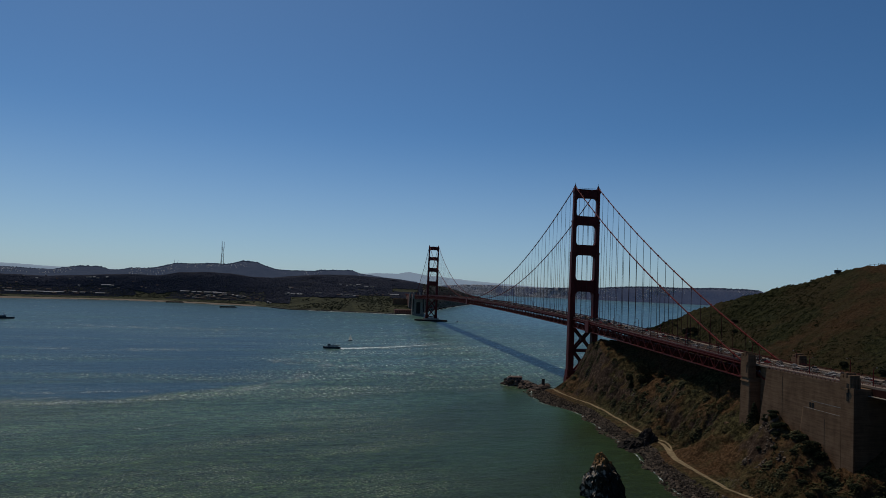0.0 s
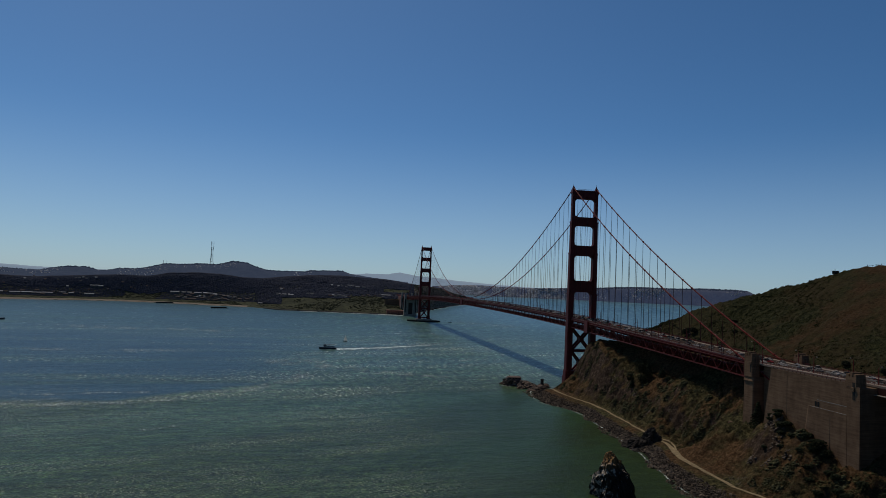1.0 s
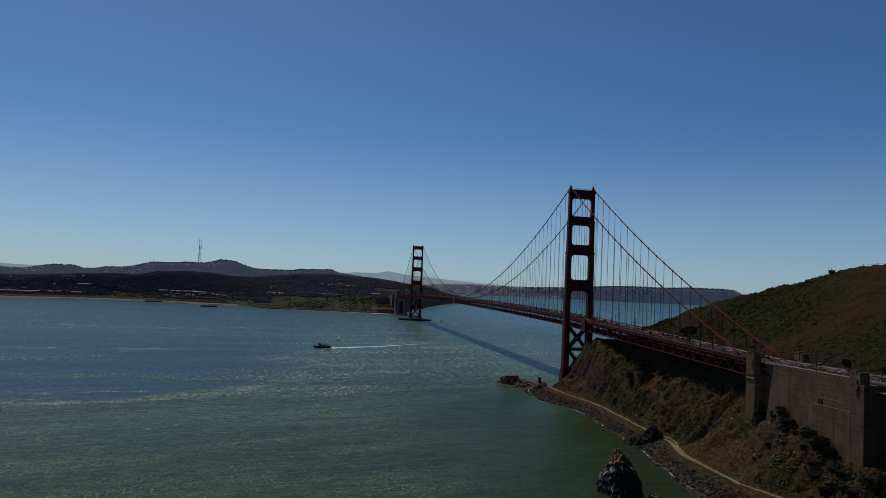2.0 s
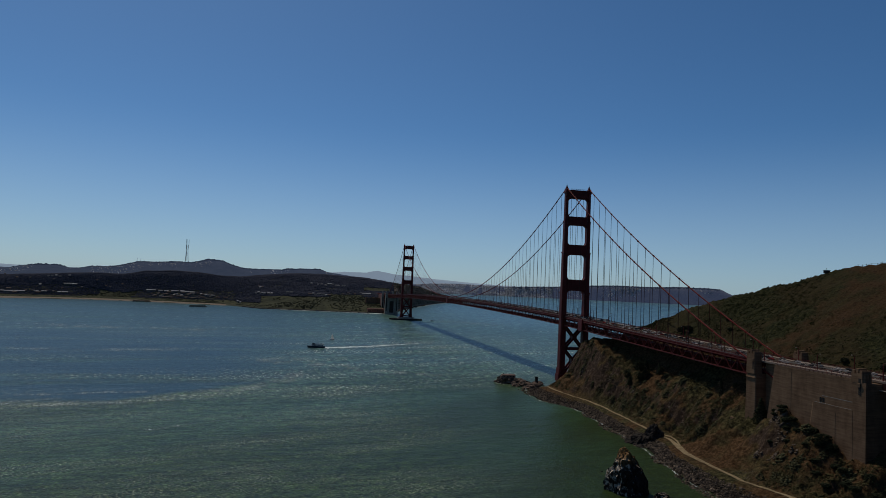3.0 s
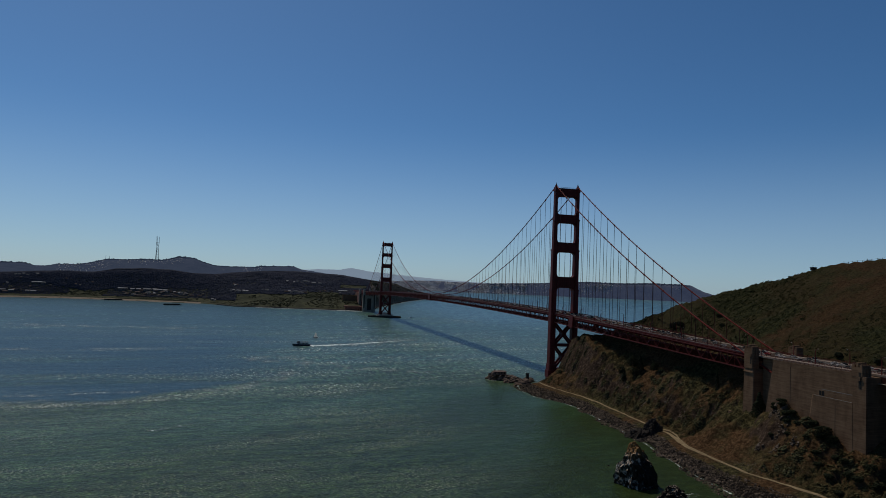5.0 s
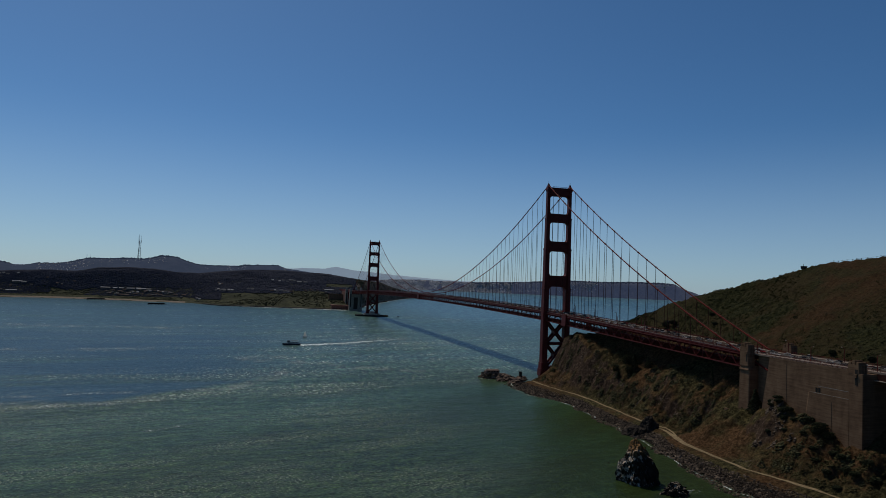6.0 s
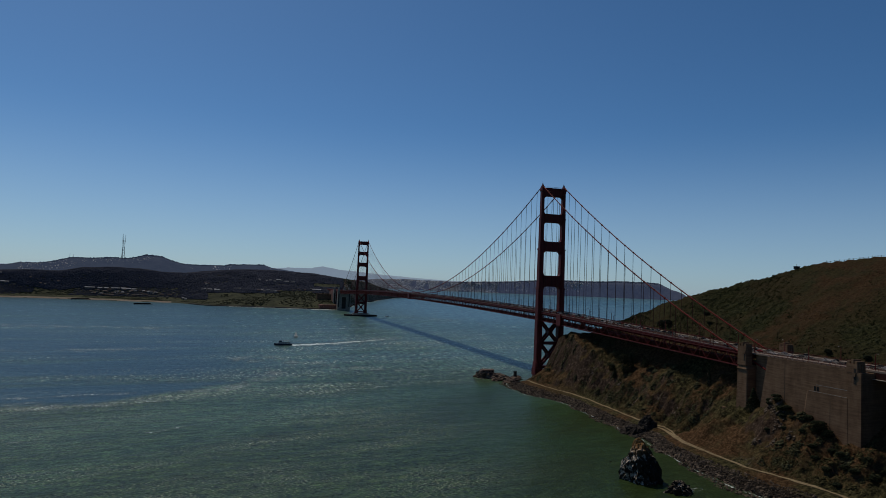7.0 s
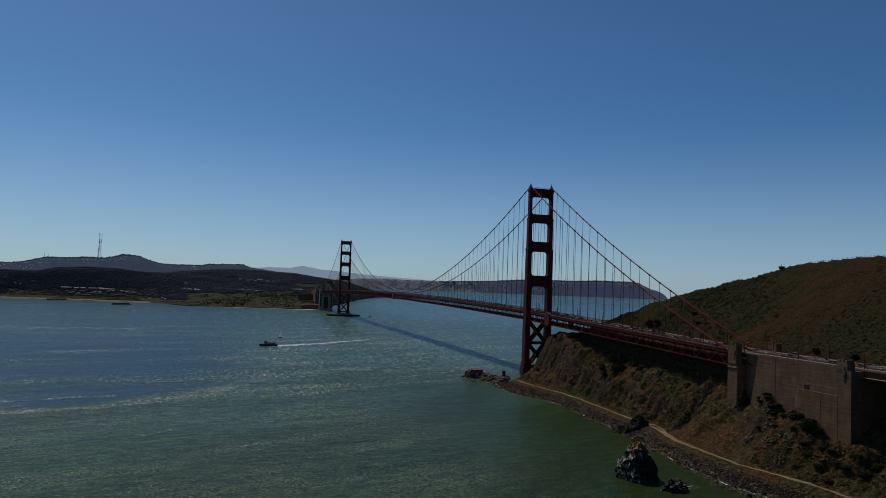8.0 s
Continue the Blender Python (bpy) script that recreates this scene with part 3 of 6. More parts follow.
for b in turns:
    s, c = float(np.interp(b, SHORE_TURN, SHORE_REACH)), crest_reach(b)
    s += 14 * float(rough_field(b, 0, 1.2, 3, 31))
    far_shore.v += [far_place(b, s + u * (c - s), shore_height(b, s + u * (c - s))) for u in steps]
n = len(steps)
far_shore.f = [(j * n + i, j * n + i + 1, (j + 1) * n + i + 1, (j + 1) * n + i) for j in range(len(turns) - 1) for i in range(n - 1)]
bluffs = Shape()
split = int(np.searchsorted(turns, 7.7)) * n
bluffs.v = far_shore.v[split - n:]
bluffs.f = [tuple(i - split + n for i in f) for f in far_shore.f if f[0] >= split - n]
far_shore.f = [f for f in far_shore.f if f[0] < split - n]
far_shore.v = far_shore.v[:split]
solid("far_shore", far_shore, LAWN, "far green shore with bluffs and meadows", "shore", kind="structure", smooth=True)
solid("far_bluffs", bluffs, COAST, "pale ocean bluffs beyond the far tower", "bluffs", kind="structure", smooth=True)


def range_of_hills(name, label, tilts, reach, depth, foot, material, ragged=0.02, seed=0, step=0.08):
    """A far range: a crest whose height over the horizon is given by bearing, falling to a foot in front and behind."""
    s = Shape()
    b0, b1 = tilts[0][0], tilts[-1][0]
    bs = np.arange(b0, b1 + 1e-6, step)
    rows = [(-1.0, 0.0), (-0.75, 0.25), (-0.5, 0.5), (-0.25, 0.78), (0.0, 1.0), (0.35, 0.8), (1.0, 0.3)]
    for b in bs:
        e = float(np.interp(b, [t[0] for t in tilts], [t[1] for t in tilts]))
        e += ragged * (float(rough_field(b, seed, 0.9, 4, seed)) + 0.5 * float(rough_field(b, seed, 0.14, 2, seed + 3)))
        for k, h in rows:
            r = reach + k * depth
            lift = foot + (e - foot) * h + ((0.06 if depth < 100 else 0.16) * float(rough_field(b * 1.2, k * 4, 1.5, 2, seed + 5)) if 0.2 < h < 0.9 else 0)
            a = math.radians(b)
            s.v.append((LOOKOUT[0] + r * math.sin(a), LOOKOUT[1] + r * math.cos(a), LOOKOUT[2] + r * math.tan(math.radians(lift))))
    m = len(rows)
    s.f = [(j * m + i, j * m + i + 1, (j + 1) * m + i + 1, (j + 1) * m + i) for j in range(len(bs) - 1) for i in range(m - 1)]
    return solid(name, s, material, label, "hills", kind="structure", smooth=True)


# the last triple of each is haze, painted in as glow
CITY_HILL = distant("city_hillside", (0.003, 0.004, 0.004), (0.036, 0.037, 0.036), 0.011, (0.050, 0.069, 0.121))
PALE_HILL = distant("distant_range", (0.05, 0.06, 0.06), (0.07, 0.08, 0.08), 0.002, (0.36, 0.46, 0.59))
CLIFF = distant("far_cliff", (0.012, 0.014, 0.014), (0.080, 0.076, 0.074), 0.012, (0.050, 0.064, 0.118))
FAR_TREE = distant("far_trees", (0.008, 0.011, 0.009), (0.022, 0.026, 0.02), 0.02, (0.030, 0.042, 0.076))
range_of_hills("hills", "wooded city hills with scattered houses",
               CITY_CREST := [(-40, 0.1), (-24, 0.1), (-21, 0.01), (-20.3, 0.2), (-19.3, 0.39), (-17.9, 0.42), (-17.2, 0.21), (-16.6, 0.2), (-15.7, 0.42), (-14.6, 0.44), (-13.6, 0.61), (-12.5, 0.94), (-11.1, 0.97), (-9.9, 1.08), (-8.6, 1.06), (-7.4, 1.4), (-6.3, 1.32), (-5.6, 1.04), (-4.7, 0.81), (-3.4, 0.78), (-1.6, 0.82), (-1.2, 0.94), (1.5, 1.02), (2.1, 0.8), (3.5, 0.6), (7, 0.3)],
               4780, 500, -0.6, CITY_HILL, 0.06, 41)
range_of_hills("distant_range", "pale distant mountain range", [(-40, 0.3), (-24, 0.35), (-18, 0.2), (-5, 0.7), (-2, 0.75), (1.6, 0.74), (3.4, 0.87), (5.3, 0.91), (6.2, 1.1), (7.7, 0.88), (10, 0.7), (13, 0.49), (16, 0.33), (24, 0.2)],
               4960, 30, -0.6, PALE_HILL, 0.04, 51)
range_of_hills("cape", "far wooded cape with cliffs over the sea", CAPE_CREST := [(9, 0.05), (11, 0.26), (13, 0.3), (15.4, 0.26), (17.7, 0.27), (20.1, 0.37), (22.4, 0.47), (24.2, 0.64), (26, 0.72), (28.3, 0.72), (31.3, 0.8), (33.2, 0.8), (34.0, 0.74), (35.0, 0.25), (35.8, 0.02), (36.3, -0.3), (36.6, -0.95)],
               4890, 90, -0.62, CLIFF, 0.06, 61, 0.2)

# unseen steep hills continue the headland behind the lookout, added to block low sky
range_of_hills("unseen_hills_north", "unseen steep dry hills added behind the cove", [(100, 3), (112, 9), (130, 13), (150, 15), (172, 14), (190, 11), (210, 9), (232, 4)], 1500, 600, -6.5, HILL, 0.8, 81, 1.0)

# ---- the bridge ----
SPAN, SIDE, HALF = 1280.0, 343.0, 13.7
SADDLE, LOWEST = 225.0, 84.0


def road_z(y):
    """Height of the roadway along the bridge."""
    if y < -SIDE:
        return 65.4
    if y < 0:
        return 65.4 + (y + SIDE) / SIDE * 11.6
    if y <= SPAN:
        k = 2 * y / SPAN - 1
        return 77.0 + 5.5 * (1 - k * k)
    return 77.0 - min(y - SPAN, SIDE) / SIDE * 9.0


def cable_z(y):
    """Height of the main cables."""
    if 0 <= y <= SPAN:
        k = 2 * y / SPAN - 1
        return LOWEST + (SADDLE - LOWEST) * k * k
    k = (-y if y < 0 else y - SPAN) / SIDE
    return SADDLE + (60.7 - SADDLE) * k - 10.3 * 4 * k * (1 - k)


LEVELS = [(212.3, 222.0), (181.4, 191.2), (147.3, 158.6), (106.0, 118.6)]     # the four struts over the road


def leg_shape(z0, z1, w0, d0, w1, d1, cx, cy):
    """One lift of a tower leg: three stepped pilasters on each face."""
    s = Shape()
    s.taper(cx, cy, w0, d0 * 0.62, z0, w1, d1 * 0.62, z1)
    s.taper(cx, cy, w0 * 0.86, d0 * 0.82, z0, w1 * 0.86, d1 * 0.82, z1)
    s.taper(cx, cy, w0 * 0.62, d0, z0, w1 * 0.62, d1, z1)
    return s


def tower(y, label, pier):
    t = thing("bridge_tower", label, "tower", "towers of the bridge", at=(0, y, 0))
    lifts = [(pier, 11, 10.2, 15.0, 9.8, 14.6), (11, 18, 8.4, 13.4, 8.0, 13.0), (18, 104, 6.6, 12.0, 6.2, 11.4), (104, 150, 5.5, 10.2, 5.2, 9.8), (150, 186, 4.5, 8.8, 4.3, 8.4), (186, 219, 3.5, 7.6, 3.3, 7.3)]
    for side in (-1, 1):
        x = side * HALF
        for z0, z1, w0, d0, w1, d1 in lifts:
            leg = part("leg", leg_shape(z0, z1, w0, d0, w1, d1, x, 0), ORANGE, t)
            if z1 > 30:
                part("setback", Shape().taper(x, 0, w1 + 0.5, d1 * 0.84, z1 - 1.2, w1 + 0.2, d1 * 0.82, z1 + 0.5), ORANGE, leg)
        cap = Shape()
        cap.taper(x, 0, 4.4, 7.4, 219, 4.0, 6.8, 221.5)
        cap.taper(x, 0, 3.6, 6.2, 221.5, 3.0, 5.2, 223.8)
        cap.taper(x, 0, 2.4, 4.4, 223.8, 1.6, 2.6, 226.0, 0.3)
        cap.taper(x, 0, 1.2, 1.6, 226.0, 0.7, 0.8, 227.6)
        cap = part("saddle_housing", cap, ORANGE, t)
        part("beacon", Shape().beam((x, 0, 227.6), (x, 0, 229.6), 0.35, sides=6), ORANGE, cap)
    for n, (z0, z1) in enumerate(LEVELS):
        half = HALF - [1.4, 1.9, 2.3, 2.8][n]
        deep = [2.4, 2.8, 3.3, 3.8][n]
        strut = Shape().box(-half - 0.6, half + 0.6, -deep, deep, z0, z1)
        strut.box(-half, half, -deep - 0.5, deep + 0.5, z0 + 1.0, z1 - 1.0)
        strut = part("strut", strut, ORANGE, t)
        part("cornice", Shape().box(-half - 0.4, half + 0.4, -deep - 0.8, deep + 0.8, z1 - 0.7, z1 + 0.25), ORANGE, strut)
        for k in range(9):      # upright ribs on the strut's faces
            x = -half * 0.86 + k * half * 0.215
            part("rib", Shape().box(x - 0.35, x + 0.35, -deep - 0.75, deep + 0.75, z0 + 1.3, z1 - 1.3), ORANGE, strut)
        for side in (-1, 1):    # curved brackets under the strut, and over it in the bay above
            for low in (True, False):
                if not low and n == 0:
                    continue
                size = 4.2 if low else 3.0
                z = z0 if low else z1
                d = -1 if low else 1
                pts = [(side * half, z), (side * (half - size), z)]
                pts += [(side * (half - size * (1 - math.sin(a))), z + d * size * 1.25 * (1 - math.cos(a))) for a in (math.pi / 8 * i for i in range(1, 4))]
                pts += [(side * half, z + d * size * 1.25)]
                if (side == 1) == low:
                    pts = pts[::-1]
                part("bracket", Shape().frontal(pts, -deep + 0.6, deep - 0.6), ORANGE, strut)
    for k in range(16):         # hand-rail posts on the top strut
        x = -9 + k * 1.2
        part("rail_post", Shape().beam((x, -2.6, 222.2), (x, -2.6, 223.5), 0.18), ORANGE, t)
    part("top_rail", Shape().beam((-9.4, -2.6, 223.5), (9.4, -2.6, 223.5), 0.2), ORANGE, t)
    # bracing under the deck
    inner = HALF - 3.0
    for z0, z1 in ((13.0, 40.0), (40.0, 66.0)):
        for y0 in (-3.4, 3.4):
            part("cross_brace", Shape().beam((-inner, y0, z0 + 1), (inner, y0, z1 - 1), 2.0, 2.2), ORANGE, t)
            part("cross_brace", Shape().beam((inner, y0, z0 + 1), (-inner, y0, z1 - 1), 2.0, 2.2), ORANGE, t)
        part("brace_hub", Shape().box(-2.4, 2.4, -4.6, 4.6, (z0 + z1) / 2 - 2.2, (z0 + z1) / 2 + 2.2), ORANGE, t)
    for z in (12.5, 40.0):
        part("lower_strut", Shape().box(-inner - 0.5, inner + 0.5, -4.4, 4.4, z - 1.6, z + 1.6), ORANGE, t)
    return t


tower(0, "orange-red steel bridge tower standing at the headland's foot", 3)
tower(SPAN, "orange-red steel bridge tower on a pier in open water", 8)
for y, z in ((0, 4.0), (SPAN, 8.6)):
    pier = thing("pier", "grey concrete bridge pier at the waterline", "pier", at=(0, y, 0))
    w, d = (50, 27) if y else (39, 17)
    s = Shape().taper(0, 0, w, d, -8, w - 2, d - 2, z - 2.0, 2 + d / 7)
    s.taper(0, 0, w - 3, d - 3, z - 2.0, w - 3.5, d - 3.5, z, 1.5 + d / 8)
    part("body", s, PALE_CONCRETE if y else CONCRETE, pier)
    if y:
        ring = [(50 * math.cos(a), 25 * math.sin(a)) for a in (2 * math.pi * i / 40 for i in range(40))]
        f = Shape()
        inner_ring = [(p * 0.84, q * 0.72) for p, q in ring]
        m = len(ring)
        f.add([(*p, -6) for p in ring] + [(*p, 4.2) for p in ring] + [(*p, 4.2) for p in inner_ring] + [(*p, -6) for p in inner_ring],
              [(i, (i + 1) % m, m + (i + 1) % m, m + i) for i in range(m)] + [(m + i, m + (i + 1) % m, 2 * m + (i + 1) % m, 2 * m + i) for i in range(m)]
              + [(2 * m + i, 2 * m + (i + 1) % m, 3 * m + (i + 1) % m, 3 * m + i) for i in range(m)])
        part("fender", f, DARK_CONCRETE, pier, "dark oval fender wall")

# main cables with their bands and suspenders
for side in (-1, 1):
    x = side * HALF
    cable = thing("main_cable", "orange-red main suspension cable draped over both towers", "cable", "main cables")
    stretches = [[-SIDE - 24 + k * 367 / 30 for k in range(31)], [k * SPAN / 80 for k in range(81)], [SPAN + k * SIDE / 24 for k in range(25)]]
    for ys in stretches:
        part("cable", Shape().tube([(x, y, cable_z(y)) for y in ys], 0.50, 8), LIT_CABLE_PAINT, cable, smooth=True)
    for n in (-1, 1):
        part("hand_line", Shape().tube([(x + n * 0.5, y, cable_z(y) + 1.25) for ys in stretches for y in ys[::2]], 0.022, 4), ORANGE, cable)
    pitch = 15.24
    places = [k * pitch for k in range(1, 84)] + [-k * pitch for k in range(1, 22)] + [SPAN + k * pitch for k in range(1, 22)]
    band = Shape().beam((0, -0.55, 0), (0, 0.55, 0), 1.6, 1.6, 8).mesh("cable_band", LIT_CABLE_PAINT)
    for y in places:
        z, low = cable_z(y), road_z(y) + 0.4
        if z - low < 1.0:
            continue
        b = part("cable_band", band, ORANGE, cable)
        b.location, b.rotation_euler = (x, y, z), (math.atan2(cable_z(y + 1) - cable_z(y - 1), 2), 0, 0)
        rope = Shape()
        for n in (-0.22, 0.22):
            rope.beam((x, y + n, low), (x, y + n, z), 0.15)
        part("suspender", rope, ROPE_PAINT, cable)

# the stiffened deck
deck = thing("bridge_deck", "orange-red steel truss deck carrying the roadway", "bridge deck")
PANEL, DEPTH = 7.62, 8.6
TOPS = [-SIDE + k * PANEL for k in range(46)]
MAIN = [k * SPAN / 168 for k in range(169)]
SOUTH = [SPAN + k * SIDE / 45 for k in range(46)]


def chord_z(y):
    return road_z(y) - 1.9


for ys in (TOPS, MAIN, SOUTH):
    slab = Shape()
    for y in ys:
        z = road_z(y)
        slab.v += [(-9.6, y, z), (9.6, y, z), (9.6, y, z - 0.9), (-9.6, y, z - 0.9)]
    slab.f = [(4 * j + a, 4 * j + b, 4 * j + 4 + b, 4 * j + 4 + a) for j in range(len(ys) - 1) for a, b in ((0, 1), (1, 2), (2, 3), (3, 0))]
    part("roadway", slab, ASPHALT, deck, "worn grey asphalt roadway")
    for side in (-1, 1):
        x = side * HALF
        walk_slab = Shape()
        for y in ys:
            z = road_z(y) + 0.25
            walk_slab.v += [(side * 9.7, y, z), (side * 13.2, y, z), (side * 13.2, y, z - 0.5), (side * 9.7, y, z - 0.5)]
        walk_slab.f = [(4 * j + a, 4 * j + b, 4 * j + 4 + b, 4 * j + 4 + a) for j in range(len(ys) - 1) for a, b in ((0, 1), (1, 2), (2, 3), (3, 0))]
        part("sidewalk", walk_slab, WALKWAY, deck, "pale concrete sidewalk")
        rail = Shape()
        for a, b in zip(ys[::2], ys[2::2]):
            for h in (0.55, 1.5):
                rail.beam((side * 13.3, a, road_z(a) + h), (side * 13.3, b, road_z(b) + h), 0.14)
            for k in range(4):
                y = a + (b - a) * k / 4
                rail.beam((side * 13.3, y, road_z(y) + 0.2), (side * 13.3, y, road_z(y) + 1.5), 0.14)
        part("railing", rail, ORANGE, deck)
        if ys is not SOUTH:
            pickets = Shape()
            for y in np.arange(ys[0], min(ys[-1], 560), 0.45).tolist():
                z = road_z(y)
                pickets.add([(side * 13.3, y, z + 0.55), (side * 13.3, y + 0.13, z + 0.55), (side * 13.3, y + 0.13, z + 1.5), (side * 13.3, y, z + 1.5),
                             (side * 13.38, y, z + 0.55), (side * 13.38, y + 0.13, z + 0.55), (side * 13.38, y + 0.13, z + 1.5), (side * 13.38, y, z + 1.5)],
                            [(0, 1, 2, 3), (7, 6, 5, 4), (0, 3, 7, 4), (1, 5, 6, 2)])
            part("picket_railing", pickets, ORANGE, deck, "close upright railing bars", kind="stuff")
        fascia = Shape()
        for a, b in zip(ys, ys[1:]):
            fascia.beam((side * 13.5, a, road_z(a) - 0.5), (side * 13.5, b, road_z(b) - 0.5), 0.25, 0.9)
        part("fascia", fascia, ORANGE, deck)
        for name, drop, w in (("top_chord", 0.0, 0.75), ("bottom_chord", DEPTH, 0.75)):
            chord = Shape()
            for a, b in zip(ys, ys[1:]):
                chord.beam((x, a, chord_z(a) - drop), (x, b, chord_z(b) - drop), 0.9, w)
            part(name, chord, ORANGE, deck)
        rest = Shape()
        for k, (a, b) in enumerate(zip(ys, ys[1:])):
            up = k % 2 == 0
            p = (x, a, chord_z(a) - (DEPTH if up else 0))
            q = (x, b, chord_z(b) - (0 if up else DEPTH))
            post = ((x, b, chord_z(b)), (x, b, chord_z(b) - DEPTH))
            if ys is TOPS or (ys is MAIN and k < 60):
                part("diagonal", Shape().beam(p, q, 0.45, 0.45), ORANGE, deck)
                part("post", Shape().beam(*post, 0.28, 0.28), ORANGE, deck)
            else:
                rest.beam(p, q, 0.55, 0.6).beam(*post, 0.4, 0.4)
        if rest.v:
            part("far_web", rest, ORANGE, deck, kind="stuff")
    below = Shape()
    for k, (a, b) in enumerate(zip(ys, ys[1:])):
        below.beam((-HALF, a, chord_z(a) - 1.0), (HALF, a, chord_z(a) - 1.0), 0.6, 2.2)
        below.beam((-HALF, a, chord_z(a) - DEPTH), (HALF, a, chord_z(a) - DEPTH), 0.5, 0.6)
        s = 1 if k % 2 else -1
        below.beam((-s * HALF, a, chord_z(a) - DEPTH), (s * HALF, b, chord_z(b) - DEPTH), 0.5, 0.5)
    part("floor_beam", below, ORANGE, deck, kind="stuff")

# ---- anchorage, pylons and approach at the near end ----
NEAR_ROAD = 65.4


def pylon(x, y, foot, side, top, label, far=False, at_z=0.0):
    """A stepped concrete pylon beside the road; side: -1 bay, 1 ocean."""
    p = thing("pylon", label, "pylon", "concrete pylons", at=(x, y, at_z))
    s = Shape()
    s.taper(-side * 4.4, 0, 11.0, 10.6, foot, 10.0, 9.6, 54.5, 0.5)
    part("shaft", s, CONCRETE, p)
    part("shoulder", Shape().taper(-side * 3.6, 0, 9.8, 9.8, 54.5, 7.6, 8.6, 57.0, 0.5), CONCRETE, p)
    part("upper_shaft", Shape().taper(-side * 1.6, 0, 5.6, 8.4, 57.0, 5.4, 8.2, top - 2.6, 0.35), CONCRETE, p)
    for k in (-1, 0, 1):    # the three raised fins of the head
        part("fin", Shape().box(-side * 1.6 - 2.5, -side * 1.6 + 2.5, k * 2.7 - 0.85, k * 2.7 + 0.85, top - 2.6, top - (0.9 if k else -0.1)), CONCRETE, p)
        part("flute", Shape().box(-side * 1.6 + k * 1.6 - 0.35, -side * 1.6 + k * 1.6 + 0.35, -4.5, -4.0, top - 12 + 3 * abs(k), top - 2.7), CONCRETE, p)
    # a dark plate on the face paints the hollow's shade
    part("painted_niche", Shape().box(side * 1.13 - 0.06, side * 1.13 + 0.06, -3.3, -2.1, top - 12.5, top - 7.5), DARK_CONCRETE, p)
    part("bracket", Shape().taper(side * 1.2, -2.7, 0.6, 1.5, top - 7.6, 0.9, 2.0, top - 5.8), CONCRETE, p)
    return p


pylon(-19.0, -342, 22, -1, 72.4, "weathered concrete pylon at the end of the hanging span")
pylon(19.0, -342, 36, 1, 72.4, "weathered concrete pylon on the ocean side of the road")

anchorage = thing("anchorage", "massive board-marked concrete cable anchorage on the slope", "anchorage", at=(0, 0, 0))
s = Shape()
# the block narrows towards its top at the south end
s.add([(-24, -439, 6), (24, -439, 20), (24, -358, 30), (-24, -361, 18), (-24, -439, 64.2), (24, -439, 64.2), (24, -368, 64.2), (-24, -370, 64.2)],
      [(3, 2, 1, 0), (4, 5, 6, 7), (0, 1, 5, 4), (1, 2, 6, 5), (2, 3, 7, 6), (3, 0, 4, 7)])
part("block", s, CONCRETE, anchorage)
low = Shape().add([(-24.3, -430.0, 8), (-23.9, -430.0, 8), (-23.9, -395.0, 8), (-24.3, -396.0, 8), (-24.3, -430.0, 49.4), (-23.9, -430.0, 49.4), (-23.9, -401.5, 49.4), (-24.3, -402.5, 49.4)],
                  [(3, 2, 1, 0), (4, 5, 6, 7), (0, 1, 5, 4), (1, 2, 6, 5), (2, 3, 7, 6), (3, 0, 4, 7)])
part("buttress", low, CONCRETE, anchorage)
part("ledge", Shape().box(-24.31, -24.0, -429.6, -403.5, 49.4, 49.6), PALE_CONCRETE, anchorage)
part("band", Shape().box(-24.05, -24.0, -429.6, -408.5, 53.4, 53.75), PALE_CONCRETE, anchorage)
DARK = surface("dark_opening", (0.006, 0.006, 0.006), (0.015, 0.014, 0.012), 0.5, 0.9)
for y in (-407.6, -409.6):
    part("doorway", Shape().box(-24.12, -23.9, y - 0.7, y + 0.7, 50.0, 52.6), DARK, anchorage)
part("pilaster", Shape().box(-24.2, -24.0, -430.9, -429.9, 12, 64.2), CONCRETE, anchorage)
part("corner", Shape().box(-25.1, -23.9, -439.4, -431.2, 10, 64.4), CONCRETE, anchorage)
for y in (-384.5, -418.5):
    part("rain_stain", Shape().box(-24.06 if y > -400 else -24.36, -23.95, y - 0.1, y + 0.1, 30, 63 if y > -400 else 46), DARK_CONCRETE, anchorage)
part("link_wall", Shape().box(-12.4, -11.8, -372, -346.9, 20, 64.4), CONCRETE, anchorage)
parapet = Shape().box(-24.03, -23.4, -430.5, -370.0, 64.2, 65.6)
part("parapet", parapet, CONCRETE, anchorage)
for k in range(18):
    y = -372 - k * 3.3
    part("parapet_post", Shape().box(-23.95, -23.5, y - 0.18, y + 0.18, 65.6, 66.6), CONCRETE, anchorage)
part("parapet_rail", Shape().beam((-23.9, -370.2, 66.5), (-23.9, -430.4, 66.5), 0.16), ORANGE, anchorage)

